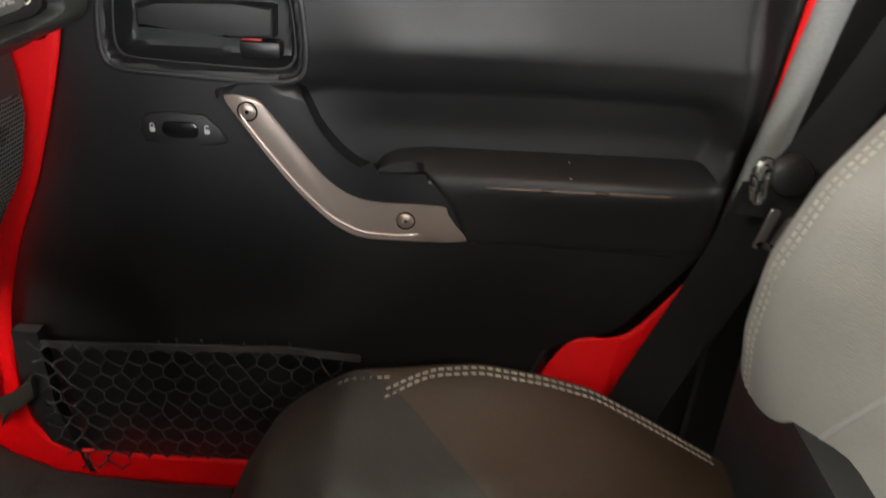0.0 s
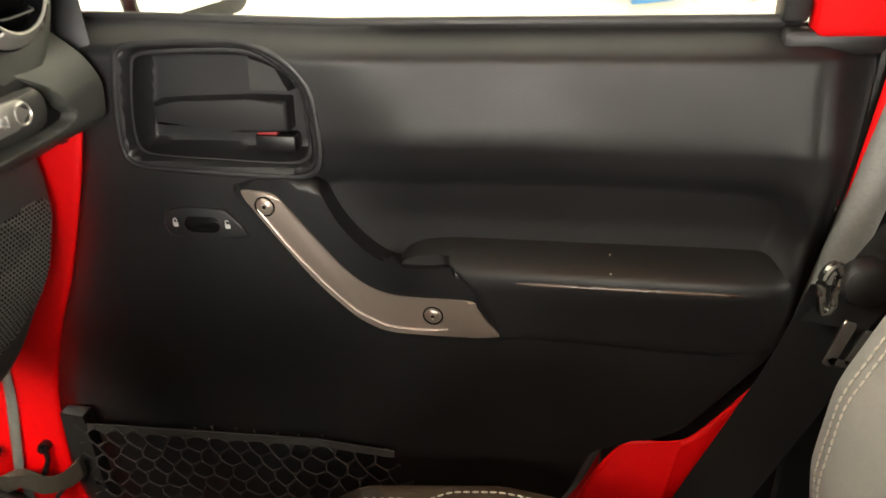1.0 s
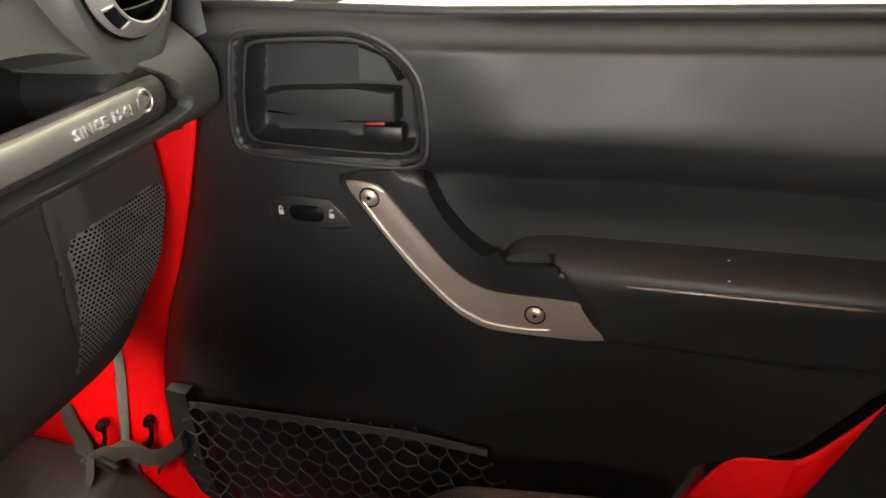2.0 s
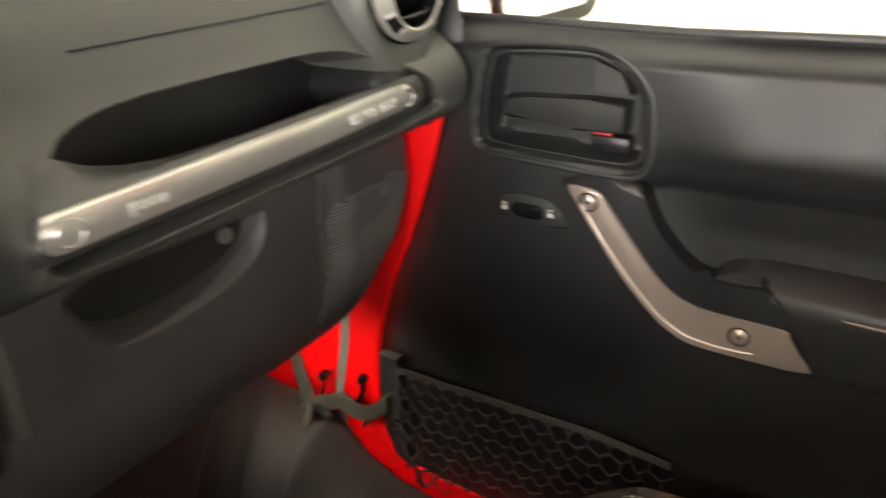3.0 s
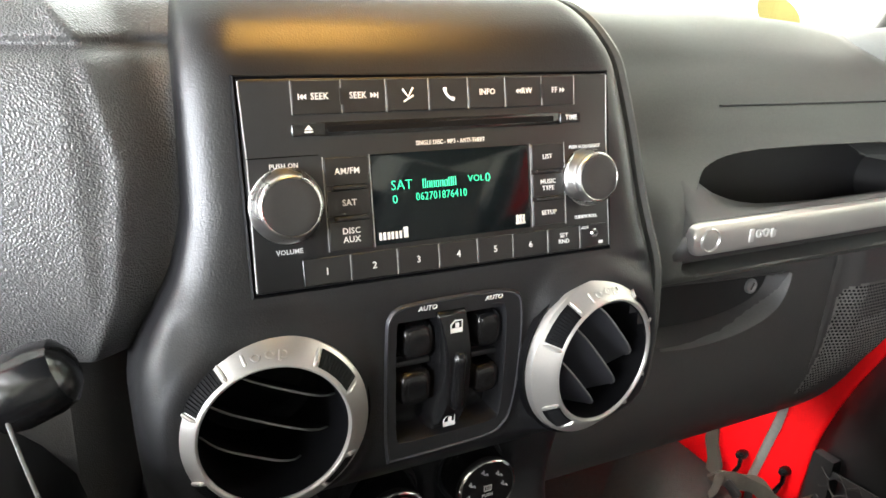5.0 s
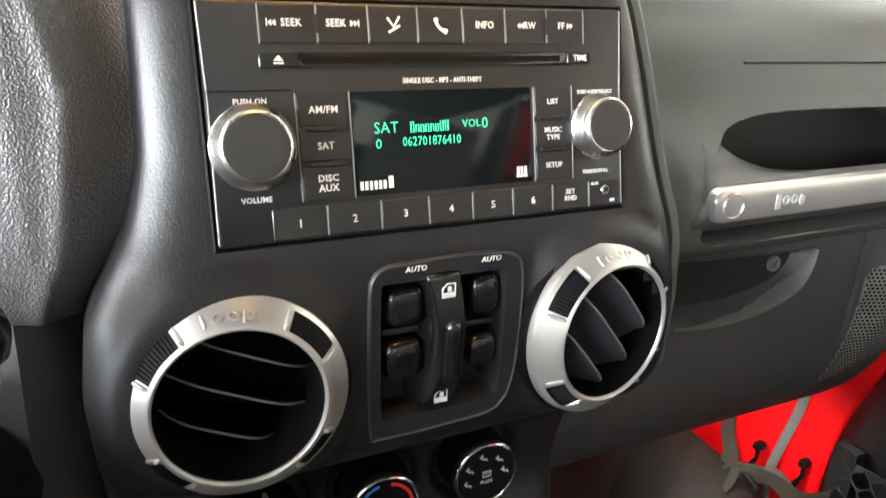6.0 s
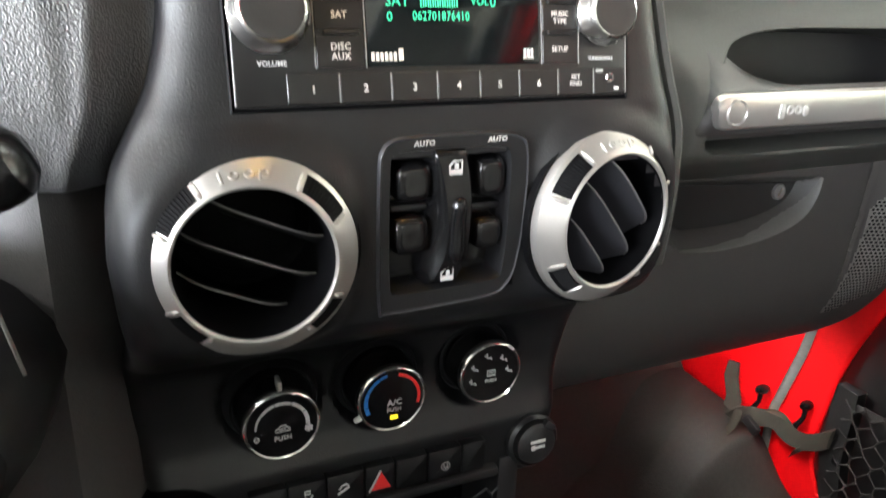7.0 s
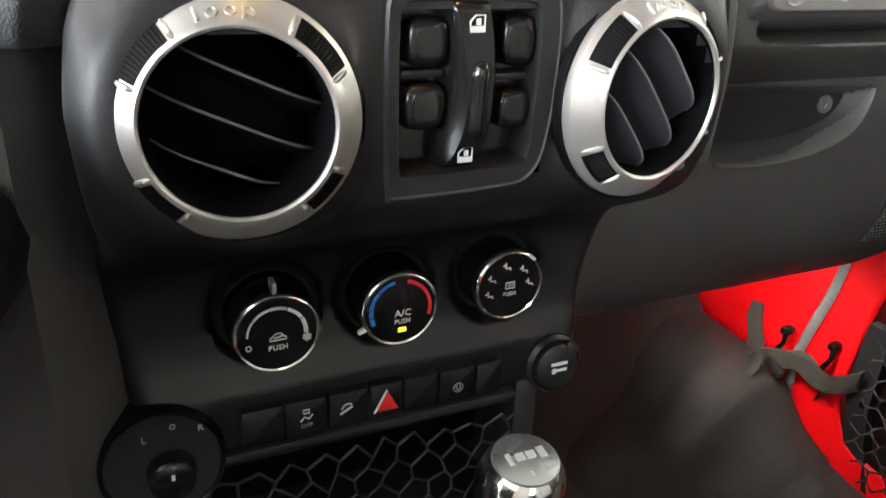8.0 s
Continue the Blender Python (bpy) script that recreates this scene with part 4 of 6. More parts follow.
def pad_point(u, s):
    x, z = PADLINE[int(s)]
    y = pad_left(z) + (0.725 - pad_left(z)) * u
    x += 0.036 * ease(0.200, 0.250, y) * (1 - ease(1.165, 1.240, z)) * ease(1.10, 1.14, z)
    if 1.12 < z < 1.24:
        x -= 0.090 * ease(-0.004, 0.007, depth_in(POD, y, z))
    x += 0.018 * (max(0.25, min(0.60, y)) - 0.455) / 0.23 * ease(1.19, 1.24, z) * (1 - ease(1.29, 1.33, z))
    near = 1 - ease(0.0, 0.028, y - pad_left(z))
    x -= 0.020 * near * near
    g = groove(z)
    x -= 0.030 * ease(g - 0.030, g + 0.055, y) * ease(1.19, 1.24, z)
    z -= 0.026 * max(0.0, (y - 0.40) / 0.33) ** 1.5 * ease(1.22, 1.33, z)
    return (x, y, z)


def pad_keep(u, s):
    x, z = PADLINE[int(s)]
    return not (1.12 < z < 1.24 and depth_in(POD, pad_left(z) + (0.725 - pad_left(z)) * u, z) > 0.0075)


part("upper_pad", grid(list(np.linspace(0, 1, 240)), list(range(len(PADLINE))), pad_point, keep=pad_keep), M_PAD, dash, "dark grey soft vinyl upper dash pad")
pocket = part("pocket_back", prism([(0.46 + (y - 0.46) * 1.02, 1.187 + (z - 1.187) * 1.1) for y, z in POD], -0.004, 0.004), M_BLACK, dash, "dark back of the dash pocket")
pocket.matrix_local = dash_frame(-0.464, 0, 0)
part("airbag_seam", tube([(-0.4065 + 0.018 * (y - 0.455) / 0.23, y, 1.2615) for y in np.linspace(0.338, 0.568, 12)], 0.0010, 6), M_BLACK, dash)
bars([(0.600, 1.262, 0.020, 0.006)], M_BLACK, dash, 0.0, name="airbag_mark").matrix_local = dash_frame(-0.3945, 0, 1.262, 10) @ Matrix.Translation((0, -1.262, 0))

# end pod that carries the outer vent
END = (0.645, 1.268)
pod_rings = []
for x, r in ((-0.62, 0.030), (-0.56, 0.055), (-0.48, 0.064), (-0.42, 0.065), (-0.385, 0.0645), (-0.374, 0.062), (-0.369, 0.057), (-0.368, 0.050), (-0.372, 0.044), (-0.40, 0.042)):
    pod_rings.append([(x, END[0] + r * math.cos(2 * math.pi * k / 40) * (1.0 if math.cos(2 * math.pi * k / 40) < 0 else 1.12), END[1] - 0.006 * (r / 0.065) + r * math.sin(2 * math.pi * k / 40) * (1.03 if math.sin(2 * math.pi * k / 40) > 0 or r < 0.05 else 1.03 + 0.36 * math.sin(2 * math.pi * k / 40) ** 2)) for k in range(40)])
part("end_pod", loft(pod_rings, caps=False), M_PAD, dash, "dark grey round dash end")
cheek = [(0.60 + 0.052 + 0.055 * math.cos(2 * math.pi * k / 24), 1.172 + 0.036 * math.sin(2 * math.pi * k / 24)) for k in range(24)]
part("end_cheek", loft([[(x, 0.652 + (y - 0.652) * k, 1.172 + (z - 1.172) * k) for y, z in cheek] for x, k in ((-0.58, 1.0), (-0.42, 1.0), (-0.388, 1.0), (-0.376, 0.94), (-0.370, 0.82), (-0.368, 0.6))]), M_BLACK, dash, "black rounded end under the dash")

# grab bar and its housing
crest_z = curve((0.24, 1.210), (0.275, 1.207), (0.302, 1.197), (0.338, 1.186), (0.375, 1.180), (0.453, 1.177), (0.585, 1.178), (0.612, 1.183), (0.66, 1.186))
house = []
for y, k in ((0.2445, 0.80), (0.2475, 0.95), (0.252, 1.0), (0.262, 1.0), (0.275, 1.0), (0.29, 1.0), (0.305, 1.0), (0.32, 1.0), (0.34, 1.0), (0.37, 1.0), (0.40, 1.0), (0.45, 1.0), (0.50, 1.0), (0.55, 1.0), (0.59, 1.0), (0.61, 1.0), (0.630, 1.0), (0.640, 0.95), (0.648, 0.7), (0.650, 0.25)):
    cz = crest_z(y)
    shape = ((-0.445, 1.120), (-0.407, cz - 0.034), (-0.398, cz - 0.008), (-0.392, cz - 0.001), (-0.384, cz), (-0.368, 0.5 * (cz + 1.187) - 0.0015), (-0.358, 1.187), (-0.3525, 1.1845), (-0.3495, 1.178), (-0.3495, 1.165), (-0.3515, 1.1565), (-0.358, 1.150), (-0.385, 1.143), (-0.43, 1.136), (-0.445, 1.130))
    house.append([(-0.40 + (x + 0.40) * (0.6 + 0.4 * k), y + 0.40 * (z - 1.156) * (1 - ease(0.25, 0.33, y)), 1.168 + (z - 1.168) * k) for x, z in shape])
part("bar_housing", loft(house), M_LOWER, dash, "black moulded housing of the grab bar")
barshape = []
for y, k in ((0.2535, 0.35), (0.2555, 0.70), (0.2590, 0.92), (0.2640, 1.0), (0.30, 1.0), (0.40, 1.0), (0.50, 1.0), (0.58, 1.0), (0.612, 1.0), (0.617, 0.92), (0.6205, 0.70), (0.6225, 0.35)):
    x0 = -0.3445 - 0.006 * ease(0.45, 0.63, y)
    barshape.append([(x0 + dx, y, 1.1715 + dz * k) for dx, dz in ((-0.008, 0.0125), (-0.0025, 0.0125), (-0.0005, 0.0112), (0.0008, 0.007), (0.001, 0.0), (0.0008, -0.007), (-0.0005, -0.0112), (-0.0025, -0.0125), (-0.008, -0.0125))])
grab = part("grab_bar", loft(barshape), M_SILVER, dash, "satin silver grab bar with an engraved year")
for y, x in ((0.270, -0.3445), (0.6135, -0.3505)):
    b = part("bar_bolt", lathe([(0.0, 0.0009), (0.0045, 0.0009), (0.0055, 0.0002), (0.0075, 0.0004), (0.0088, 0.0022), (0.0098, 0.0012), (0.0100, -0.002)], 24), M_SILVER, grab)
    b.matrix_local = dash_frame(x, y, 1.1715)
tag = part("bar_plate", box((0, 0, -0.002), (0.01, 0.01, 0.0006), 0.0002), M_SILVER, grab)
tag.matrix_local = dash_frame(-0.3466, 0.562, 1.1705) @ pose(0, 0, 0, 0, 2.8, 0)
writing("SINCE 1941", 0.0115, M_PALESILVER, tag, 0, 0, 0.0006, slant=0.0, deep=0.0012, wide=1.15)
mark = part("bar_plate", box((0, 0, -0.002), (0.01, 0.01, 0.0006), 0.0002), M_SILVER, grab)
mark.matrix_local = dash_frame(-0.3430, 0.325, 1.1715)
emblem(mark, 0, 0, -0.0006, 0.030, 0.0085, M_PALESILVER)

# lower panel with the glove box
LOWLINE = [(p.x, p.y) for p in smooth_line([(-0.442, 1.142, 0), (-0.440, 1.120, 0), (-0.437, 1.098, 0), (-0.435, 1.07, 0), (-0.436, 1.02, 0), (-0.437, 0.975, 0), (-0.443, 0.940, 0), (-0.455, 0.910, 0), (-0.474, 0.887, 0), (-0.50, 0.873, 0), (-0.55, 0.864, 0)], 12)]
low_right = curve((0.860, 0.500), (0.872, 0.550), (0.885, 0.590), (0.905, 0.622), (0.935, 0.645), (0.975, 0.668), (1.01, 0.690), (1.042, 0.705), (1.09, 0.709), (1.145, 0.709))
LATCH = [tuple(p)[:2] for p in smooth_line([(0.300, 1.094, 0), (0.40, 1.092, 0), (0.47, 1.089, 0), (0.489, 1.088, 0), (0.4865, 1.068, 0), (0.475, 1.050, 0), (0.453, 1.038, 0), (0.414, 1.029, 0), (0.365, 1.026, 0), (0.320, 1.031, 0), (0.296, 1.055, 0)], 4, True)]


def low_point(u, s):
    x, z = LOWLINE[int(s)]
    y = 0.150 + (low_right(z) - 0.150) * u
    e = low_right(z) - y
    x -= 0.013 - math.sqrt(max(0.0, 0.013 ** 2 - max(0.0, 0.013 - e) ** 2))
    if 1.02 < z < 1.11:
        x -= 0.026 * ease(0.0, 0.016, depth_in(LATCH, y, z))
    x -= 0.0025 * (1 - ease(0.0008, 0.0028, abs(y - 0.563 - 0.08 * (z - 1.09)))) * ease(0.95, 0.97, z)
    x += 0.010 * ease(0.565, 0.60, y) * ease(0.94, 1.0, z)
    return (x, y, z)


us = list(np.linspace(0, 0.985, 175)) + [0.99, 0.995, 1.0]
part("glove_box", grid(us, list(range(len(LOWLINE))), low_point), M_LOWER, dash, "black glove box door with a recessed latch")
lip_line = smooth_line([(0.489, 1.086, 0), (0.486, 1.068, 0), (0.475, 1.050, 0), (0.453, 1.038, 0), (0.414, 1.029, 0), (0.365, 1.026, 0), (0.322, 1.030, 0)], 6)
lip = []
for i, p in enumerate(lip_line):
    q = lip_line[min(i + 1, len(lip_line) - 1)] - lip_line[max(i - 1, 0)]
    n = Vector((-q.y, q.x, 0)).normalized() * -0.0095
    t = i / (len(lip_line) - 1)
    w = 0.15 + 0.85 * ease(0.0, 0.38, t) * (1 - ease(0.45, 1.0, t))
    lip.append([(-0.4325 - 0.020 * k ** 1.5 * w, p.x + n.x * k * w, p.y + n.y * k * w) for k in (0.0, 0.25, 0.5, 0.75, 1.0)])
# lip coloured paler than the glove box to show light falling on it
part("latch_lip", loft(lip, caps=False, closed=False), M_LIP, dash, "glove box latch lip, paler for the light it catches")
plate = part("latch_handle", prism([(0.395 + (y - 0.395) * 0.90, 1.066 + (z - 1.066) * 0.76) for y, z in LATCH], -0.010, 0.0, 0.004, 3), M_BLACK, dash, "black glove box latch handle")
plate.matrix_local = dash_frame(-0.4545, 0, 0.006)
lock = part("glove_box_lock", lathe([(0.0, 0.003), (0.0050, 0.003), (0.0055, 0.0042), (0.0072, 0.0042), (0.0080, 0.003), (0.0082, -0.01)], 28), M_BADGE, dash, "round glove box lock with a key slot")
lock.matrix_local = dash_frame(-0.4555, 0.456, 1.0695, 4)
part("key_slot", box((0, 0, 0.0042), (0.0016, 0.0085, 0.0008), turn=pose(0, 0, 0, 0, 0, -35)), M_CHROME, lock)
DOTS = [tuple(p)[:2] for p in smooth_line([(0.575, 1.055, 0), (0.63, 1.062, 0), (0.690, 1.062, 0), (0.692, 1.04, 0), (0.676, 1.005, 0), (0.652, 0.972, 0), (0.62, 0.948, 0), (0.575, 0.934, 0), (0.545, 0.928, 0), (0.553, 0.96, 0), (0.566, 1.01, 0)], 4, True)]
gs = list(np.linspace(0.535, 0.70, 56))
gz = list(np.linspace(0.925, 1.065, 48))
low_x = curve(*sorted((z, x) for x, z in LOWLINE))


def grille_point(y, z, lift=0.0016):
    e = low_right(z) - y
    x = low_x(z) - (0.013 - math.sqrt(max(0.0, 0.013 ** 2 - max(0.0, 0.013 - e) ** 2))) + 0.010 * ease(0.565, 0.60, y) * ease(0.94, 1.0, z)
    return (x + lift, y, z)


grille = part("speaker_grille", grid(gs, gz, grille_point, keep=lambda y, z: inside(DOTS, y, z)), M_GRILLE, dash, "black perforated speaker grille")
holes = bmesh.new()
for j in range(40):
    for i in range(40):
        y, z = 0.535 + (i + 0.5 * (j % 2)) * 0.0046, 0.926 + j * 0.0040
        if inside(DOTS, y, z) and inside(DOTS, y + 0.002, z) and inside(DOTS, y - 0.002, z):
            holes.faces.new([holes.verts.new(grille_point(y + 0.0017 * math.cos(k * math.pi / 3), z + 0.0015 * math.sin(k * math.pi / 3), 0.0021)) for k in range(6)])
part("grille_perforation", holes, M_RECESS, grille)["kind"] = "stuff"

# driver side
PADL = [(p.x, p.y) for p in smooth_line([(-0.50, 1.345, 0), (-0.43, 1.347, 0), (-0.395, 1.343, 0), (-0.370, 1.332, 0), (-0.356, 1.318, 0), (-0.351, 1.312, 0), (-0.346, 1.305, 0), (-0.338, 1.285, 0), (-0.334, 1.25, 0), (-0.334, 1.21, 0), (-0.340, 1.175, 0), (-0.352, 1.155, 0), (-0.375, 1.143, 0), (-0.42, 1.138, 0)], 8)]
crease = curve((1.13, -0.158), (1.168, -0.146), (1.191, -0.137), (1.258, -0.128), (1.313, -0.140), (1.347, -0.165))


def driver_point(u, s):
    x, z = PADL[int(s)]
    y = -0.55 + (0.455) * u
    c = crease(z)
    x -= 0.016 * ease(c - 0.002, c + 0.030, y)
    x += 0.0018 * math.exp(-((y - c + 0.001) / 0.0050) ** 2)
    x += 0.28 * min(0.0, y + 0.15)
    x -= 0.006 * math.exp(-((z - 1.311) / 0.004) ** 2)
    return (x, y, z)


part("driver_pad", grid(list(np.linspace(0, 1, 220)), list(range(len(PADL))), driver_point), M_COARSE, dash, "coarse grained grey vinyl pad beside the instruments")
part("knee_panel", grid(list(np.linspace(-0.60, -0.09, 40)), list(np.linspace(0.60, 1.16, 40)), lambda y, z: (-0.415 + 0.035 * math.sin((z - 0.60) / 0.56 * math.pi) - 0.05 * ease(-0.15, -0.10, y) + 0.02 * math.exp(-((y + 0.17) / 0.025) ** 2), y, z)), M_LOWER, dash, "dark grained knee panel")
part("right_filler", box((-0.50, 0.165, 1.06), (0.10, 0.07, 0.22), 0.02), M_BLACK, dash)
part("dash_core", box((-0.62, 0.05, 1.15), (0.18, 1.2, 0.30), 0.03), M_BLACK, dash)

# steering column with its stalk
column = thing("steering_column", Matrix(), "black steering column shroud with a wiper stalk", "steering column")
part("shroud", loft([[(x, -0.32 + w * math.cos(2 * math.pi * k / 24), zc + h * math.sin(2 * math.pi * k / 24)) for k in range(24)] for x, w, h, zc in ((-0.43, 0.155, 0.075, 1.045), (-0.36, 0.155, 0.078, 1.055), (-0.29, 0.150, 0.076, 1.065), (-0.24, 0.142, 0.07, 1.075), (-0.22, 0.12, 0.055, 1.08))]), M_BLACK, column)
part("stalk", tube([(-0.30, -0.29, 1.13), (-0.295, -0.235, 1.155), (-0.288, -0.198, 1.168)], [0.008, 0.0085, 0.010], 12), M_BLACK, column)
knob = part("stalk_knob", lathe([(0.0, 0.020), (0.009, 0.019), (0.0145, 0.015), (0.0165, 0.008), (0.0168, -0.006), (0.0150, -0.014), (0.010, -0.018)], 28), M_GLOSS, column, "gloss black stalk knob")
knob.matrix_local = look((-0.286, -0.176, 1.176), (-0.30, -0.29, 1.13))
part("column_edge", tube(smooth_line([(-0.272, -0.184, 1.168), (-0.262, -0.179, 1.150), (-0.258, -0.174, 1.128), (-0.262, -0.170, 1.10)], 4), 0.0009, 8), M_LIP, column)

# ---- radio ----
radio = thing("car_radio", dash_frame(-0.3185, 0.0335, 1.2455, 9.8), "black car radio with a lit green display", "radio")
RW, RH = 0.2185, 0.1050
part("faceplate", prism(round_rect(RW, RH, 0.002, 3, 0.0005, -0.0006), -0.012, 0.0030, 0.001), M_FACE, radio)
part("surround", loft([[(0.0005 + sx * (RW / 2 + a), -0.0006 + sy * (RH / 2 + a), z) for sx, sy in ((1, 1), (-1, 1), (-1, -1), (1, -1))] for a, z in ((0.0022, -0.01), (0.0022, 0.0008), (0.0014, 0.0016), (0.0004, 0.0005), (0.0004, -0.01))], caps=False), M_RECESS, radio)
part("edge_trim", tube([(-0.1085, 0.0510, 0.0028), (-0.1075, 0.012, 0.0028), (-0.1085, -0.052, 0.0028)], 0.0004, 6), M_GREYPRINT, radio, "thin bright edge strip")
part("edge_trim", tube([(0.1090, 0.0510, 0.0028), (0.1082, 0.012, 0.0028), (0.1090, -0.052, 0.0028)], 0.0004, 6), M_GREYPRINT, radio, "thin bright edge strip")


def key(x0, y0, x1, y1, z=0.0030, lift=0.0008, material=None):
    return part("button", prism(round_rect(abs(x1 - x0) - 0.0006, abs(y1 - y0) - 0.0006, 0.0006, 2, (x0 + x1) / 2, (y0 + y1) / 2), z - 0.002, z + lift, 0.0004, 1), material or M_FACE, radio)


def ridge(x0, y0, x1, y1, w=0.0006, material=None):
    return part("divider", tube([(x0, y0, 0.0036), (x1, y1, 0.0036)], w / 2, 6), material or M_DIVIDER, radio)


TOP = (-0.0836, -0.0579, -0.0338, -0.0093, 0.0144, 0.0380, 0.0624, 0.0850)
for a, b in zip(TOP, TOP[1:]):
    key(a, 0.0512, b, 0.0338)
for a in TOP:
    ridge(a, 0.0508, a, 0.0342)
for a in (-0.0579, 0.0624):
    part("rocker_bridge", prism(round_rect(0.0020, 0.0085, 0.0008, 3, a, 0.0425), 0.003, 0.0046), M_BEZEL, radio)
for word, px in (("SEEK", -0.0692), ("SEEK", -0.0490), ("INFO", 0.0265), ("RW", 0.0522), ("FF", 0.0712)):
    writing(word, 0.0046, M_WHITE, radio, px, 0.0428, 0.0039, wide=0.92)
for px, way, stop in ((-0.0775, -1, True), (-0.0407, 1, True), (0.0470, -1, False), (0.0762, 1, False)):
    bm = bmesh.new()
    for k in (0, 1):
        tip = px + way * (0.0011 + 0.0018 * k - 0.0009)
        prism([(tip, 0.0428), (tip - way * 0.0017, 0.0442), (tip - way * 0.0017, 0.0414)], 0.0037, 0.0041, bm=bm)
    if stop:
        box((px + way * 0.0024, 0.0428, 0.0039), (0.0005, 0.0030, 0.0004), bm=bm)
    part("skip_symbol", bm, M_WHITE, radio)
x, y = -0.0213, 0.0425
part("voice_symbol", tube([(x - 0.003, y + 0.003, 0.0040), (x, y - 0.001, 0.0040), (x + 0.003, y + 0.0035, 0.0040)], 0.0006, 6, bm=tube([(x - 0.0025, y - 0.0035, 0.0040), (x + 0.003, y - 0.0005, 0.0040)], 0.0006, 6)), M_WHITE, radio)
x, y = 0.0030, 0.0425
part("phone_symbol", tube(smooth_line([(x - 0.0026, y + 0.0032, 0.0040), (x - 0.0022, y + 0.0005, 0.0040), (x, y - 0.0020, 0.0040), (x + 0.0028, y - 0.0030, 0.0040)], 4), [0.0012] * 3 + [0.0008] * 7 + [0.0012] * 3, 6), M_WHITE, radio)
# disc slot
part("disc_slot", prism(round_rect(0.150, 0.0070, 0.003, 5, 0.003, 0.0266), 0.002, 0.0036, 0.0003), M_GLOSS, radio)
part("disc_slot_mouth", prism(round_rect(0.136, 0.0030, 0.001, 4, 0.002, 0.0266), 0.0034, 0.0040), M_RECESS, radio)
key(-0.0850, 0.0303, -0.0670, 0.0233, lift=0.0014, material=M_GLOSS)
x, y = -0.0762, 0.0270
part("eject_symbol", prism([(x - 0.0022, y - 0.0004), (x + 0.0022, y - 0.0004), (x, y + 0.0020)], 0.0043, 0.0047, bm=prism([(x - 0.0022, y - 0.0018), (x + 0.0022, y - 0.0018), (x + 0.0022, y - 0.0010), (x - 0.0022, y - 0.0010)], 0.0043, 0.0047)), M_WHITE, radio)
key(0.0740, 0.0300, 0.0890, 0.0235, lift=0.0014, material=M_GLOSS)
writing("TIME", 0.0042, M_WHITE, radio, 0.0820, 0.0267, 0.0045, wide=0.9)
writing("SINGLE DISC - MP3 - ANTI-THEFT", 0.0034, M_WHITE, radio, 0.0030, 0.0170, 0.0031, wide=0.80)
ridge(-0.1085, 0.0140, -0.0720, 0.0140, 0.0005, M_RECESS)
# display
screen = part("display", prism(round_rect(0.0965, 0.0480, 0.001, 3, 0.0036, -0.0114), 0.001, 0.0035, 0.0003), M_SCREEN, radio, "dark display with green segment letters")
writing("SAT", 0.0074, M_GREEN, screen, -0.0280, -0.0046, 0.0037, wide=0.95, bold=-0.012)
for k in range(8):
    tall = 0.0048 if k in (0, 6, 7) else 0.0034
    part("segment_bar", tube([(-0.0148 + 0.0026 * k - 0.0007, -0.0070, 0.0038), (-0.0148 + 0.0026 * k - 0.0007, -0.0070 + tall, 0.0038), (-0.0148 + 0.0026 * k + 0.0007, -0.0070 + tall, 0.0038), (-0.0148 + 0.0026 * k + 0.0007, -0.0070, 0.0038)], 0.00033, 5, closed=(k % 3 != 1)), M_GREEN, screen)
writing("VOL", 0.0052, M_GREEN, screen, 0.0170, -0.0042, 0.0037, bold=-0.012)
writing("0", 0.0074, M_GREEN, screen, 0.0245, -0.0044, 0.0037, bold=-0.012)
writing("0", 0.0064, M_GREEN, screen, -0.0322, -0.0120, 0.0037, bold=-0.012)
writing("062701876410", 0.0062, M_GREEN, screen, -0.0046, -0.0116, 0.0037, wide=0.80, bold=-0.012)
bars([(-0.0418 + 0.0023 * k, -0.0308, 0.0015, 0.0040) for k in range(6)] + [(-0.0272, -0.0298, 0.0024, 0.0058)], M_WHITE, screen, 0.0037, "print_bar")
bars([(0.0430 + 0.0021 * k, -0.0300, 0.0014, 0.0052) for k in range(3)] + [(0.0451, -0.0322, 0.0062, 0.0012)], M_WHITE, screen, 0.0037, "print_bar")
# side keys
for y0, y1, word in ((0.0125, -0.0026, "AM/FM"), (-0.0042, -0.0184, "SAT"), (-0.0202, -0.0362, "DISC\nAUX")):
    key(-0.0700, y0, -0.0458, y1)
    writing(word, 0.0045, M_WHITE, radio, -0.0577, (y0 + y1) / 2, 0.0039, wide=0.98)
for y0, y1, word in ((0.0125, -0.0028, "LIST"), (-0.0044, -0.0187, "MUSIC\nTYPE"), (-0.0203, -0.0355, "SETUP")):
    key(0.0537, y0, 0.0765, y1)
    writing(word, 0.0038, M_WHITE, radio, 0.0648, (y0 + y1) / 2, 0.0039, wide=0.95)
for y in (-0.0034, -0.0193):
    part("rocker_bridge", prism(round_rect(0.018, 0.0020, 0.0008, 3, -0.0570, y), 0.003, 0.0046, 0.0004, 1), M_BEZEL, radio)
    part("rocker_bridge", prism(round_rect(0.015, 0.0018, 0.0007, 3, 0.0645, y), 0.003, 0.0046, 0.0004, 1), M_BEZEL, radio)
for a in (-0.0703, -0.0452, 0.0532, 0.0768):
    ridge(a, 0.0128, a, -0.0358)
# preset keys
PRE = (-0.0850, -0.0594, -0.0331, -0.0083, 0.0158, 0.0392, 0.0634, 0.0866, 0.1075)
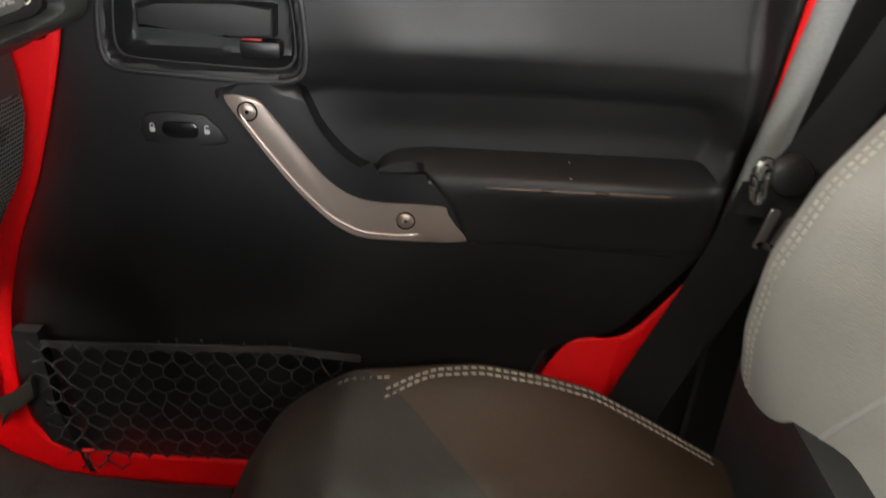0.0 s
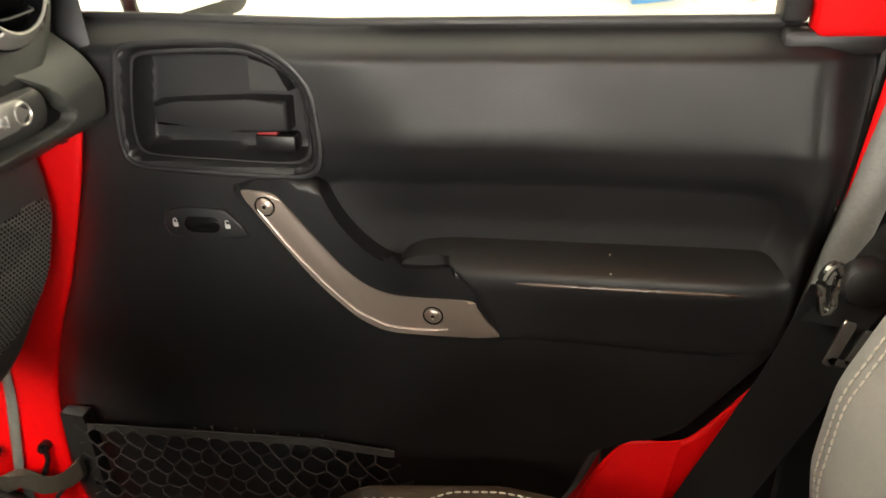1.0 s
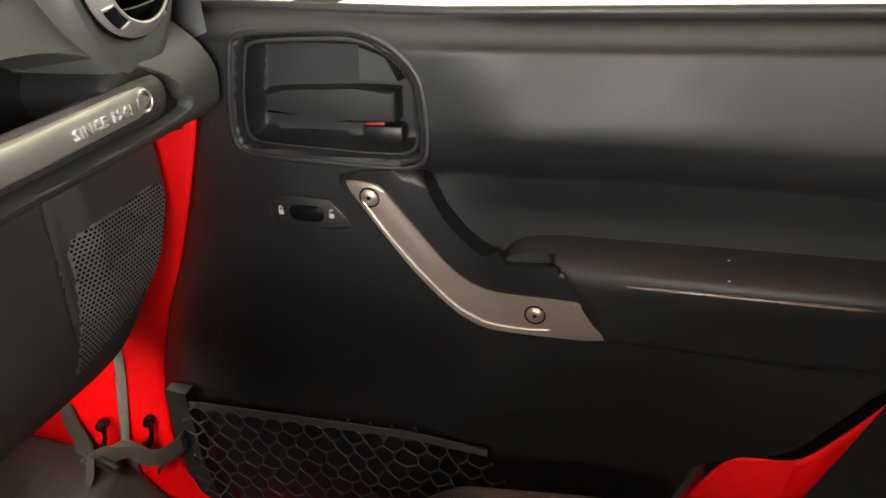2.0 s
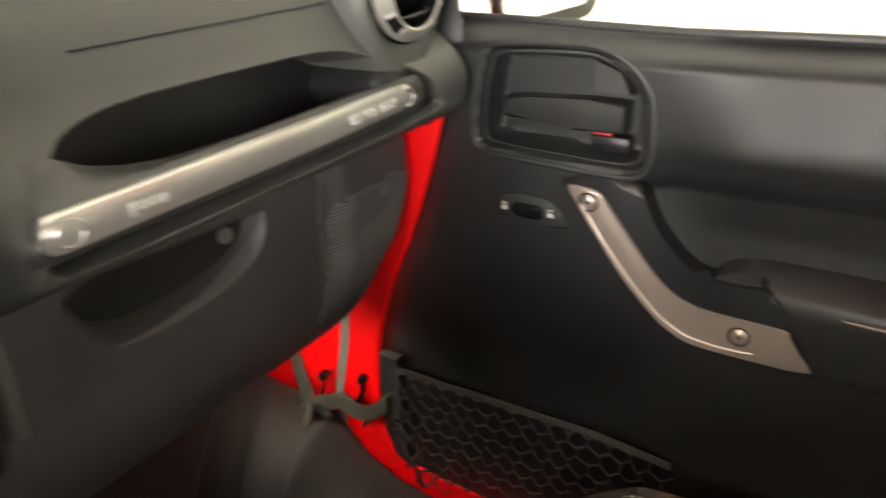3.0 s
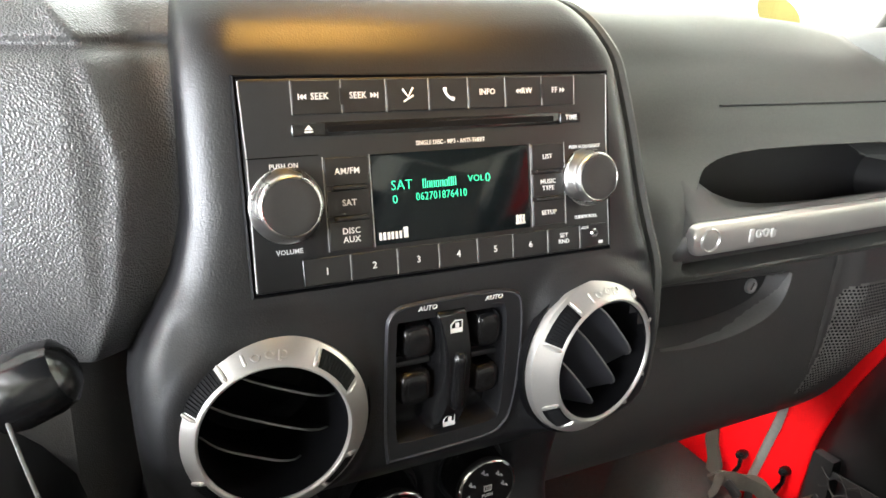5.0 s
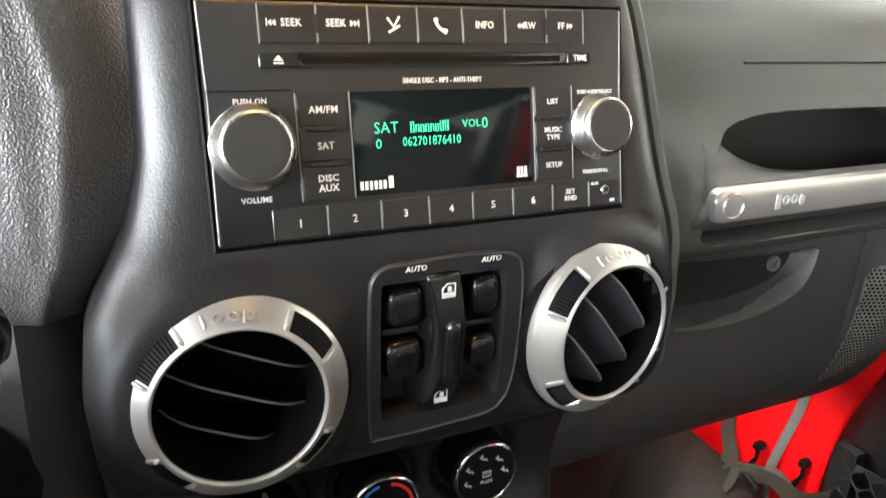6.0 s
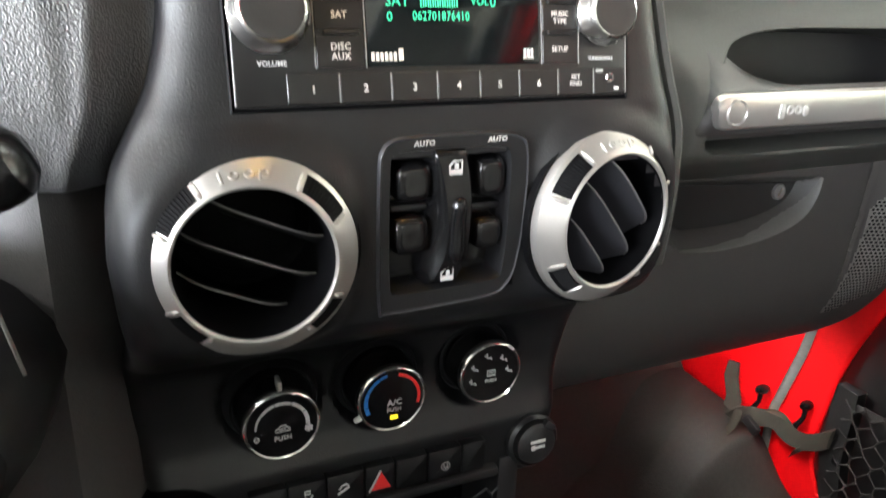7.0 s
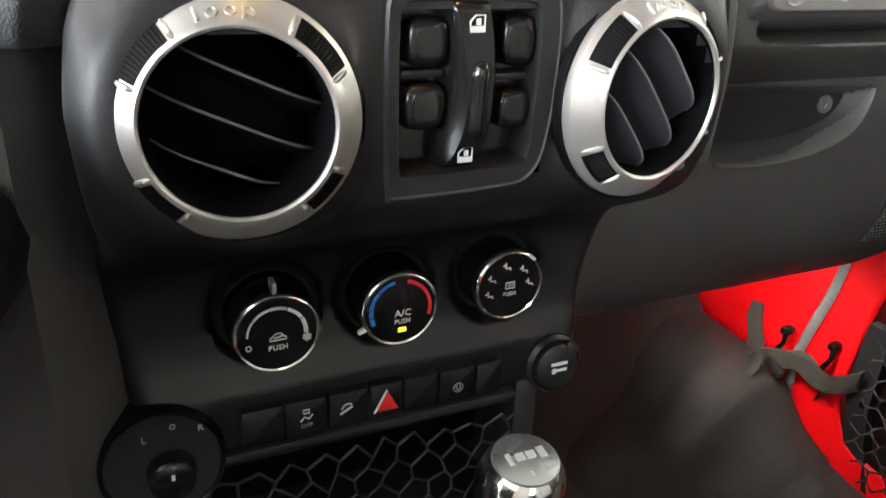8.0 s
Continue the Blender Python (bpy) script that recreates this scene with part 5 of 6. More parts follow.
for k, (a, b) in enumerate(zip(PRE, PRE[1:])):
    key(a, -0.0378, b, -0.0525)
    if k < 6:
        writing(str(k + 1), 0.0052, M_WHITE, radio, (a + b) / 2, -0.0456, 0.0039)
for a in PRE[1:-1]:
    ridge(a, -0.0384, a, -0.0520, 0.0006)
writing("SET\nRND", 0.0036, M_WHITE, radio, 0.0748, -0.0446, 0.0039)
part("aux_jack", lathe([(0.0012, 0.003), (0.0012, 0.0052), (0.0022, 0.0052), (0.0028, 0.0044), (0.0028, 0.003)], 20, centre=(0.0972, -0.0436, 0)), M_CHROME, radio)
writing("AUX", 0.0024, M_WHITE, radio, 0.0905, -0.0398, 0.0039)
bars([(0.1020, -0.0495, 0.003, 0.0018)], M_WHITE, radio, 0.0039)
writing("PUSH ON", 0.0033, M_WHITE, radio, -0.0899, 0.0095, 0.0031)
writing("VOLUME", 0.0034, M_WHITE, radio, -0.0906, -0.0334, 0.0031)
writing("PUSH AUDIO/SELECT", 0.0028, M_WHITE, radio, 0.0922, 0.0093, 0.0031, wide=0.82)
writing("TUNE/SCROLL", 0.0028, M_WHITE, radio, 0.0918, -0.0330, 0.0031, wide=0.9)
# knobs


def dial(parent, cx, cy, r, z0, deep, knurl=40):
    """A radio knob: knurled chrome skirt, bright rim, dished dark cap."""
    bm = bmesh.new()
    loops = []
    for z, k in ((z0, 1.08), (z0 + deep * 0.20, 1.09), (z0 + deep * 0.30, 1.02), (z0 + deep * 0.62, 0.99), (z0 + deep * 0.72, 0.955)):
        notch = 0.016 if 0.98 < k < 1.03 else 0.0
        loops.append([(cx + r * k * (1 + (notch if i % 2 else 0)) * math.cos(math.pi * i / knurl), cy + r * k * (1 + (notch if i % 2 else 0)) * math.sin(math.pi * i / knurl), z) for i in range(2 * knurl)])
    loft(loops, bm=bm, caps=False)
    d = part("dial", bm, M_KNURL, parent, "knurled silver radio dial")
    part("dial_rim", lathe([(r * 0.955, z0 + deep * 0.72), (r * 0.935, z0 + deep * 0.86), (r * 0.885, z0 + deep * 0.97), (r * 0.84, z0 + deep), (r * 0.81, z0 + deep * 0.985)], 56, centre=(cx, cy, 0)), M_KNURL, d)
    part("dial_cap", lathe([(0.0, z0 + deep * 0.96), (r * 0.5, z0 + deep * 0.97), (r * 0.76, z0 + deep * 1.0), (r * 0.81, z0 + deep * 0.98)], 56, centre=(cx, cy, 0)), M_KNOBCAP, d)
    return d


dial(radio, -0.0905, -0.0100, 0.0174, 0.003, 0.0125, 56)
dial(radio, 0.0925, -0.0090, 0.0160, 0.003, 0.0135, 56)

# ---- round vents ----


def air_vent(cx, cy, cz, turn, label, scale=1.0, yaw=0.0, slant=0.0, vane=None, deep=0.030, front=-0.008, lower=0.0, bend=-0.010):
    vent = thing("air_vent", dash_frame(cx, cy, cz) @ pose(0, 0, 0, 0, yaw, 0) @ Matrix.Scale(scale, 4), label, "air vent", "round dash vents")
    part("ring", lathe([(0.0508, -0.010), (0.0514, -0.002), (0.0508, 0.0010), (0.0480, 0.0035), (0.0435, 0.0080), (0.0405, 0.0106), (0.0390, 0.0112), (0.0379, 0.0106), (0.0376, 0.0096)], 72), M_SILVER, vent, "satin silver vent ring")
    part("shadow_gap", lathe([(0.0512, -0.004), (0.0535, -0.0035), (0.0535, -0.008)], 64), M_RECESS, vent)
    # barrel and default vanes carry the vent's inner shade as black
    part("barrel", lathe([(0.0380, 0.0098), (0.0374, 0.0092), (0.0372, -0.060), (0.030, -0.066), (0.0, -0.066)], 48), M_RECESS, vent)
    core = Matrix.Rotation(radians(turn), 4, "Z")
    for k in (-1.1, 0.0, 1.1):
        y0 = k * 0.0185 + lower
        half = math.sqrt(max(0.0001, 0.0368 ** 2 - y0 ** 2))
        loops = []
        for i in range(13):
            x = -half + 2 * half * i / 12
            bow = bend * (x / half) ** 4
            xr = x * math.sqrt(max(0.00002, 0.0366 ** 2 - (abs(y0 + slant) + 0.0012) ** 2)) / half
            back = min(-deep, front + bow - 0.0015)
            loops.append([(x, y0 - 0.0006, front + bow), (x, y0 + 0.0006, front + bow), (xr, y0 + 0.0012 + slant, back), (xr, y0 - 0.0012 + slant, back)])
        b = loft(loops)
        b.transform(core)
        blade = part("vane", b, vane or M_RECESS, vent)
        b = tube([(q[0][0], (q[0][1] + q[1][1]) / 2, q[0][2] + 0.0003) for q in loops], 0.0007, 6)
        b.transform(core)
        # pale line paints the window reflection on the vane's edge
        part("vane_edge", b, M_LIP, blade, "front edge of the vane, paler for its glint")
    for a, w in ((140, 15), (42, 15), (-42, 12), (-138, 12)):
        slot = part("ring_slot", lathe([(0.0408, 0.0098), (0.0412, 0.0106), (0.0476, 0.0046), (0.0488, 0.0028)], 10, a0=a - w, a1=a + w), M_RECESS, vent, "dark ribbed grip in the vent ring")
        for q in (a - w - 2.5, a + w + 2.5):
            c, s = math.cos(radians(q)), math.sin(radians(q))
            part("ring_tab", tube([(0.0396 * c, 0.0396 * s, 0.0100), (0.0425 * c, 0.0425 * s, 0.0094), (0.0462 * c, 0.0462 * s, 0.0054), (0.0484 * c, 0.0484 * s, 0.0026)], [0.0007, 0.0013, 0.0012, 0.0004], 8), M_SILVER, vent)
        for q in np.linspace(a - w * 0.8, a + w * 0.8, 11):
            c, s = math.cos(radians(q)), math.sin(radians(q))
            part("grip_rib", tube([(0.0418 * c, 0.0418 * s, 0.0101), (0.0474 * c, 0.0474 * s, 0.0048)], 0.00038, 5), M_RECESS, slot)
    bm = bmesh.new()
    for a, kind in ((108, 0), (99.5, 1), (90.5, 1), (81.5, 2)):
        place = Matrix.Rotation(radians(a - 90), 4, "Z") @ Matrix.Translation((0, 0.0440, 0.0072)) @ Matrix.Rotation(radians(-43), 4, "X")
        old = set(bm.verts)
        if kind == 0:
            prism(round_rect(0.0016, 0.0062, 0.0007, 3, 0.0006, 0.0004), 0.0, 0.0011, 0.0003, bm=bm)
        else:
            lathe([(0.0025, 0.0), (0.0024, 0.0010), (0.0013, 0.0010), (0.0012, 0.0)], 16, bm=bm)
        if kind == 2:
            prism(round_rect(0.0013, 0.0056, 0.0005, 3, -0.0021, -0.0010), 0.0, 0.0011, 0.0003, bm=bm)
        for v in bm.verts:
            if v not in old:
                v.co = place @ v.co
    part("emblem", bm, M_SILVER, vent)
    return vent


air_vent(-0.3030, -0.0720, 1.1215, -24, "round silver vent with dark level vanes beside the driver", scale=1.015, yaw=-4, slant=-0.007, lower=-0.003)
air_vent(-0.3040, 0.1355, 1.1215, -50, "round silver vent with vanes turned aslant", scale=1.055, yaw=9, slant=-0.012, vane=M_VANE, deep=0.016, front=0.007, bend=-0.011)
air_vent(-0.3620, 0.6450, 1.2660, 4, "round silver vent at the dash end by the door", 0.97, slant=-0.0185, deep=0.010, front=0.010, bend=-0.014, lower=-0.004)

# ---- window switches ----
SW = (0.0375, 1.1275)
panel = thing("window_switch_panel", dash_frame(-0.3065, SW[0], SW[1]), "black window switch panel with four rocker switches", "switch panel")
OUT = [(p.x, p.y) for p in smooth_line([(-0.0450, 0.0335, 0), (-0.0432, 0.0430, 0), (-0.0385, 0.0475, 0), (-0.0295, 0.0492, 0), (0.0, 0.0500, 0), (0.0250, 0.0495, 0), (0.0365, 0.0472, 0), (0.0418, 0.0425, 0), (0.0437, 0.0265, 0), (0.0432, 0.005, 0), (0.0418, -0.0150, 0), (0.0385, -0.0335, 0), (0.0335, -0.0420, 0), (0.0245, -0.0472, 0), (-0.005, -0.0488, 0), (-0.0400, -0.0492, 0), (-0.0450, -0.0455, 0), (-0.0458, -0.0125, 0)], 4, True)]
INN = [(p.x, p.y) for p in smooth_line([(-0.0385, 0.0340, 0), (-0.0365, 0.0400, 0), (-0.0300, 0.0415, 0), (0.0055, 0.0417, 0), (0.0255, 0.0410, 0), (0.0312, 0.0375, 0), (0.0325, 0.0200, 0), (0.0315, -0.0150, 0), (0.0300, -0.0310, 0), (0.0260, -0.0362, 0), (0.0, -0.0375, 0), (-0.0340, -0.0375, 0), (-0.0385, -0.0335, 0), (-0.0390, 0.0, 0)], 4, True)]


def ring_of(outline, k, z, shift=0.0):
    n = len(outline)
    cx, cy = sum(p[0] for p in outline) / n, sum(p[1] for p in outline) / n
    return [(cx + (x - cx) * k + shift, cy + (y - cy) * k, z) for x, y in outline]


# rim coloured lighter than the plate in place of its bright reflection
part("frame", loft([ring_of(OUT, 1.0, 0.0002), ring_of(OUT, 0.992, 0.0016), ring_of(OUT, 0.978, 0.0024), ring_of(OUT, 0.955, 0.0018)], caps=False), M_VANE, panel, "dark raised rim, greyer to show its edge highlight")
face_rings = bmesh.new()
outer_loop, inner_loop = ring_of(OUT, 0.958, 0.0017), ring_of(INN, 1.0, 0.0015)


def on_loop(loop, a):
    """The point of a loop in the direction a from the middle."""
    best, hit = -9.0, loop[0]
    for p in loop:
        d = math.hypot(p[0], p[1])
        c = (p[0] * math.cos(a) + p[1] * math.sin(a)) / d
        if c > best:
            best, hit = c, p
    return hit


loft([[on_loop(outer_loop, radians(3 * k)) for k in range(120)], [on_loop(inner_loop, radians(3 * k)) for k in range(120)]], bm=face_rings, caps=False)
part("face_plate", face_rings, M_BEZEL, panel, "satin black switch plate")
part("well", loft([ring_of(INN, 1.0, 0.0015), ring_of(INN, 0.985, 0.0002), ring_of(INN, 0.965, -0.004), ring_of(INN, 0.90, -0.0145)], caps=False), M_BEZEL, panel, "sunk well of the rocker switches")
part("floor_plate", prism([(x * 0.97, y * 0.97) for x, y in INN], -0.019, -0.0142), M_GLOSS, panel)
spine = []
for y, a, b, c, d, top in ((0.0412, -0.0135, -0.0125, 0.0040, 0.0055, -0.0008), (0.0395, -0.0150, -0.0135, 0.0045, 0.0065, 0.0020), (0.0300, -0.0150, -0.0112, 0.0060, 0.0085, 0.0036), (0.0155, -0.0145, -0.0085, 0.0075, 0.0105, 0.0046), (0.0, -0.0142, -0.0072, 0.0075, 0.0108, 0.0048),
                           (-0.0145, -0.0162, -0.0080, 0.0065, 0.0098, 0.0044), (-0.0250, -0.0185, -0.0112, 0.0040, 0.0078, 0.0034), (-0.0325, -0.0180, -0.0148, 0.0010, 0.0045, 0.0016), (-0.0362, -0.0170, -0.0160, -0.0005, 0.0020, -0.0040)):
    spine.append([(a - 0.0012, y, -0.0165), (a, y, -0.0090), (a + (b - a) * 0.55, y, top - 0.0045), (b, y, top - 0.0008), (b + 0.0010, y, top), (c - 0.0010, y, top), (c, y, top - 0.0008), (c + (d - c) * 0.5, y, top - 0.0050), (d, y, -0.0165)])
spine = [[tuple(q) for q in col] for col in zip(*[smooth_line([r[i] for r in spine], 3) for i in range(9)])]
part("spine", loft(spine), M_GLOSS, panel, "bowed black spine between the switches")
lockout = part("lockout_switch", loft([[(0.0004 - 0.0020 * t + 0.0048 * math.cos(2 * math.pi * k / 16) * w, 0.0155 - 0.0370 * t, 0.0036 + 0.0052 * w * (0.75 + 0.55 * (t - 0.5) * (t - 0.5) * 4 * 0.6) * max(-0.3, math.sin(2 * math.pi * k / 16))) for k in range(16)] for t, w in ((0.0, 0.35), (0.03, 0.7), (0.09, 0.95), (0.2, 1.0), (0.35, 1.0), (0.5, 1.0), (0.65, 1.0), (0.8, 0.98), (0.92, 0.85), (0.97, 0.65), (1.0, 0.35))]), M_GLOSS, panel, "black window lockout rocker")
for sx, sy, w, h in ((-0.0238, 0.0235, 0.0215, 0.0220), (-0.0250, -0.0060, 0.0220, 0.0225), (0.0222, 0.0232, 0.0185, 0.0240), (0.0218, -0.0090, 0.0180, 0.0195)):
    pillow = []
    for z, k in ((-0.0160, 1.0), (-0.0100, 1.02), (-0.0060, 1.0), (-0.0035, 0.95), (-0.0018, 0.86), (-0.0008, 0.72), (-0.0004, 0.50), (-0.0006, 0.25)):
        pillow.append([(sx + w / 2 * k * math.copysign(abs(math.cos(a)) ** 0.6, math.cos(a)), sy + h / 2 * k * math.copysign(abs(math.sin(a)) ** 0.6, math.sin(a)) - 0.0012 * (1 - k), z) for a in [2 * math.pi * i / 28 for i in range(28)]])
    part("rocker_switch", loft(pillow), M_GLOSS, panel, "black window rocker switch", 60)
part("crossbar", box((-0.0245, 0.0088, -0.0105), (0.021, 0.0035, 0.008), 0.001), M_BEZEL, panel)
part("crossbar", box((0.0220, 0.0060, -0.0105), (0.018, 0.0035, 0.008), 0.001), M_BEZEL, panel)
writing("AUTO", 0.0040, M_WHITE, panel, -0.0200, 0.0452, 0.0019, slant=0.2)
writing("AUTO", 0.0040, M_WHITE, panel, 0.0225, 0.0452, 0.0019, slant=0.2)


def window_symbol(x, y, z):
    bm = tube([(x - 0.0035, y - 0.0035, z), (x - 0.0035, y + 0.001, z), (x - 0.0010, y + 0.0036, z), (x + 0.0036, y + 0.0036, z), (x + 0.0036, y - 0.0035, z)], 0.00045, 5, closed=True)
    box((x, y - 0.0022, z), (0.0070, 0.0024, 0.0005), bm=bm)
    box((x + 0.0005, y + 0.0008, z), (0.0022, 0.0028, 0.0005), bm=bm)
    return part("window_symbol", bm, M_WHITE, panel)


window_symbol(-0.0025, 0.0318, 0.0036)
window_symbol(-0.0055, -0.0285, 0.0030)

# ---- heater dials ----


def heater_dial(x, y, label, z=0.988):
    d = thing("heater_dial", dash_frame(x, y, z), label, "dial", "heater dials")
    part("socket", lathe([(0.0320, -0.036), (0.0300, -0.030), (0.0285, -0.0265), (0.0268, -0.027), (0.0255, -0.033)], 48), M_BEZEL, d)
    bm = bmesh.new()
    loft([[((0.0236 + (0.0004 if i % 2 else 0)) * math.cos(math.pi * i / 60) * k, (0.0236 + (0.0004 if i % 2 else 0)) * math.sin(math.pi * i / 60) * k, h) for i in range(120)] for h, k in ((-0.034, 1.03), (-0.024, 1.03), (-0.010, 1.02), (-0.004, 1.02), (-0.002, 1.0))], bm=bm, caps=False)
    part("knurled_grip", bm, M_GLOSS, d)
    part("chrome_rim", lathe([(0.0246, -0.0050), (0.0252, -0.0035), (0.0250, -0.0015), (0.0242, 0.0002), (0.0232, 0.0008), (0.0222, 0.0003)], 56), M_CHROME, d)
    return d, part("dial_face", lathe([(0.0, 0.0003), (0.0224, 0.0003), (0.0226, -0.002)], 48), M_GLOSS, d)


def arc(parent, r0, r1, a0, a1, material, z=0.0004, name="scale_arc"):
    return part(name, lathe([(r0, z), (r0, z + 0.0004), (r1, z + 0.0004), (r1, z)], 24, a0=a0, a1=a1), material, parent)


fan, face = heater_dial(-0.357, -0.0530, "black fan speed dial with a white scale")
for k in range(5):
    arc(face, 0.0160 - 0.0003 * k, 0.0172, 178 - 37 * k, 143 - 37 * k, M_WHITE)
part("off_mark", lathe([(0.0011, 0.0004), (0.0011, 0.0008), (0.0018, 0.0008), (0.0018, 0.0004)], 16, centre=(-0.0163, -0.006, 0)), M_WHITE, face)
for k in range(3):
    part("fan_mark", box((0.0165, -0.0045, 0.0006), (0.0052, 0.0014, 0.0005), turn=Matrix.Rotation(radians(60 * k + 20), 4, "Z")), M_WHITE, face)
bmx = tube([(-0.0046, -0.0035, 0.0006), (-0.0042, -0.0018, 0.0006), (-0.0026, -0.0012, 0.0006), (-0.0012, 0.0006, 0.0006), (0.0018, 0.0006, 0.0006), (0.0032, -0.0012, 0.0006), (0.0046, -0.0020, 0.0006), (0.0046, -0.0035, 0.0006)], 0.0004, 6, closed=True)
part("car_symbol", tube([(-0.002, -0.0022, 0.0006), (0.0022, -0.0012, 0.0006)], 0.0004, 6, bm=bmx), M_WHITE, face)
writing("PUSH", 0.0045, M_WHITE, face, 0.0, -0.0085, 0.0004)
part("pointer", box((0.0, 0.0268, -0.006), (0.0028, 0.0075, 0.010), 0.0008), M_SILVER, fan, "pale pointer mark")

temp, face = heater_dial(-0.361, 0.0215, "black temperature dial with blue and red arcs")
for k in range(6):
    arc(face, 0.0172 + 0.0002 * k, 0.0200, 205 - 17.5 * k, 189 - 17.5 * k, M_BLUE)
arc(face, 0.0178, 0.0200, 78, -18, M_REDPRINT)
writing("A/C", 0.0062, M_WHITE, face, 0.0015, -0.0025, 0.0004)
writing("PUSH", 0.0042, M_WHITE, face, 0.0012, -0.0080, 0.0004)
part("lit_lamp", box((0.0010, -0.0135, 0.0006), (0.0052, 0.0030, 0.0006), 0.0002, 1), M_AMBER, face, "lit amber lamp")
part("pointer", box((-0.0232, -0.0105, -0.001), (0.0070, 0.0030, 0.003), 0.0008, turn=Matrix.Rotation(radians(20), 4, "Z")), M_WHITE, temp, "white pointer mark")

mode, face = heater_dial(-0.368, 0.0995, "black air direction dial with white symbols")
for a in (196, 152, 100, 48, 4):
    c, s = 0.0148 * math.cos(radians(a)), 0.0148 * math.sin(radians(a))
    bm = tube([(c - 0.0015, s + 0.0022, 0.0006), (c - 0.0012, s - 0.0015, 0.0006), (c + 0.0016, s - 0.0015, 0.0006), (c + 0.0022, s - 0.0030, 0.0006)], 0.0006, 6)
    tube([(c - 0.0032, s + 0.0004, 0.0006), (c - 0.0020, s + 0.0004, 0.0006)], 0.0007, 6, bm=bm)
    part("seat_symbol", bm, M_WHITE, face)
bm = tube([(-0.0030, -0.0016, 0.0006), (-0.0030, 0.0026, 0.0006), (0.0030, 0.0026, 0.0006), (0.0030, -0.0016, 0.0006)], 0.0005, 6, closed=True)
for k in (-0.0014, 0.0, 0.0014):
    tube([(k, -0.0004, 0.0006), (k + 0.0003, 0.0016, 0.0006)], 0.0003, 5, bm=bm)
part("rear_glass_symbol", bm, M_WHITE, face)
writing("PUSH", 0.0038, M_WHITE, face, 0.0, -0.0058, 0.0004)
part("pointer", box((0.0150, 0.0182, 0.0), (0.0065, 0.0018, 0.002), 0.0005, turn=Matrix.Rotation(radians(-40), 4, "Z")), M_WHITE, mode)

# ---- row of push switches ----
row = thing("switch_row", dash_frame(-0.3735, 0.011, 0.9195), "row of black push switches under the heater dials", "switch row")
EDGES = (-0.087, -0.061, -0.034, -0.007, 0.016, 0.041, 0.068, 0.088)
made = []
for a, b in zip(EDGES, EDGES[1:]):
    made.append(part("push_switch", prism(round_rect(b - a - 0.0009, 0.0245, 0.0012, 3, (a + b) / 2, 0.0), -0.004, 0.0055, 0.0012), M_BEZEL, row))
bm = tube([(-0.0495, 0.0035, 0.0058), (-0.0495, 0.0060, 0.0058), (-0.0460, 0.0060, 0.0058), (-0.0460, 0.0035, 0.0058)], 0.0006, 6, closed=True)
tube([(-0.0515, -0.002, 0.0058), (-0.0490, 0.001, 0.0058), (-0.0465, -0.001, 0.0058), (-0.0440, 0.002, 0.0058)], 0.0006, 6, bm=bm)
part("skid_symbol", bm, M_WHITE, made[1])
writing("OFF", 0.0042, M_GREYPRINT, made[1], -0.0478, -0.0058, 0.0056)
bm = tube([(-0.0265, -0.0030, 0.0058), (-0.0185, 0.0015, 0.0058)], 0.0009, 6)
tube([(-0.0255, 0.0005, 0.0058), (-0.0235, 0.0035, 0.0058), (-0.0205, 0.0040, 0.0058), (-0.0190, 0.0028, 0.0058)], 0.0007, 6, bm=bm)
part("descent_symbol", bm, M_WHITE, made[2])
part("hazard_triangle", prism([(-0.0028, -0.0072), (0.0122, -0.0072), (0.0052, 0.0068)], 0.0050, 0.0064, 0.0003), M_REDPRINT, made[3], "red hazard triangle")
part("hazard_edge", tube([(-0.0040, -0.0078, 0.0060), (0.0045, 0.0082, 0.0060)], 0.0008, 6), M_WHITE, made[3])
part("lamp_symbol", lathe([(0.0030, 0.0056), (0.0030, 0.0060), (0.0037, 0.0060), (0.0037, 0.0056)], 20, centre=(0.0550, -0.0020, 0)), M_GREYPRINT, made[5])
part("lamp_symbol", tube([(0.0537, 0.0, 0.0058), (0.0537, -0.0030, 0.0058), (0.0550, -0.0038, 0.0058), (0.0563, -0.0030, 0.0058), (0.0563, 0.0, 0.0058)], 0.0005, 5), M_GREYPRINT, made[5])
part("switch_tray", box((0.0, -0.018, -0.002), (0.20, 0.008, 0.02), 0.003), M_BLACK, row)

# power outlet
outlet = thing("power_outlet", dash_frame(-0.366, 0.1415, 0.919, 6), "black capped power outlet with a white symbol", "power outlet")
part("collar", lathe([(0.0225, -0.030), (0.0220, -0.004), (0.0195, -0.001), (0.0180, -0.004)], 40), M_BEZEL, outlet)
part("cap", lathe([(0.0, 0.0035), (0.014, 0.0030), (0.0165, 0.0015), (0.0172, -0.004), (0.0172, -0.02)], 40), M_BLACK, outlet)
part("cap_tab", box((0.011, 0.013, 0.001), (0.011, 0.007, 0.006), 0.002, turn=Matrix.Rotation(radians(-40), 4, "Z")), M_BLACK, outlet)
bars([(0.0, 0.0030, 0.013, 0.0024), (0.0, -0.0018, 0.012, 0.0022), (-0.004, -0.0018, 0.003, 0.0042)], M_WHITE, outlet, 0.0036)

# mirror adjuster
adj = thing("mirror_switch", dash_frame(-0.362, -0.1210, 0.910, 6), "round black mirror adjuster", "switch")
part("bezel", lathe([(0.0360, -0.030), (0.0355, -0.006), (0.0345, -0.002), (0.0325, -0.003), (0.0318, -0.008)], 48), M_GLOSS, adj)
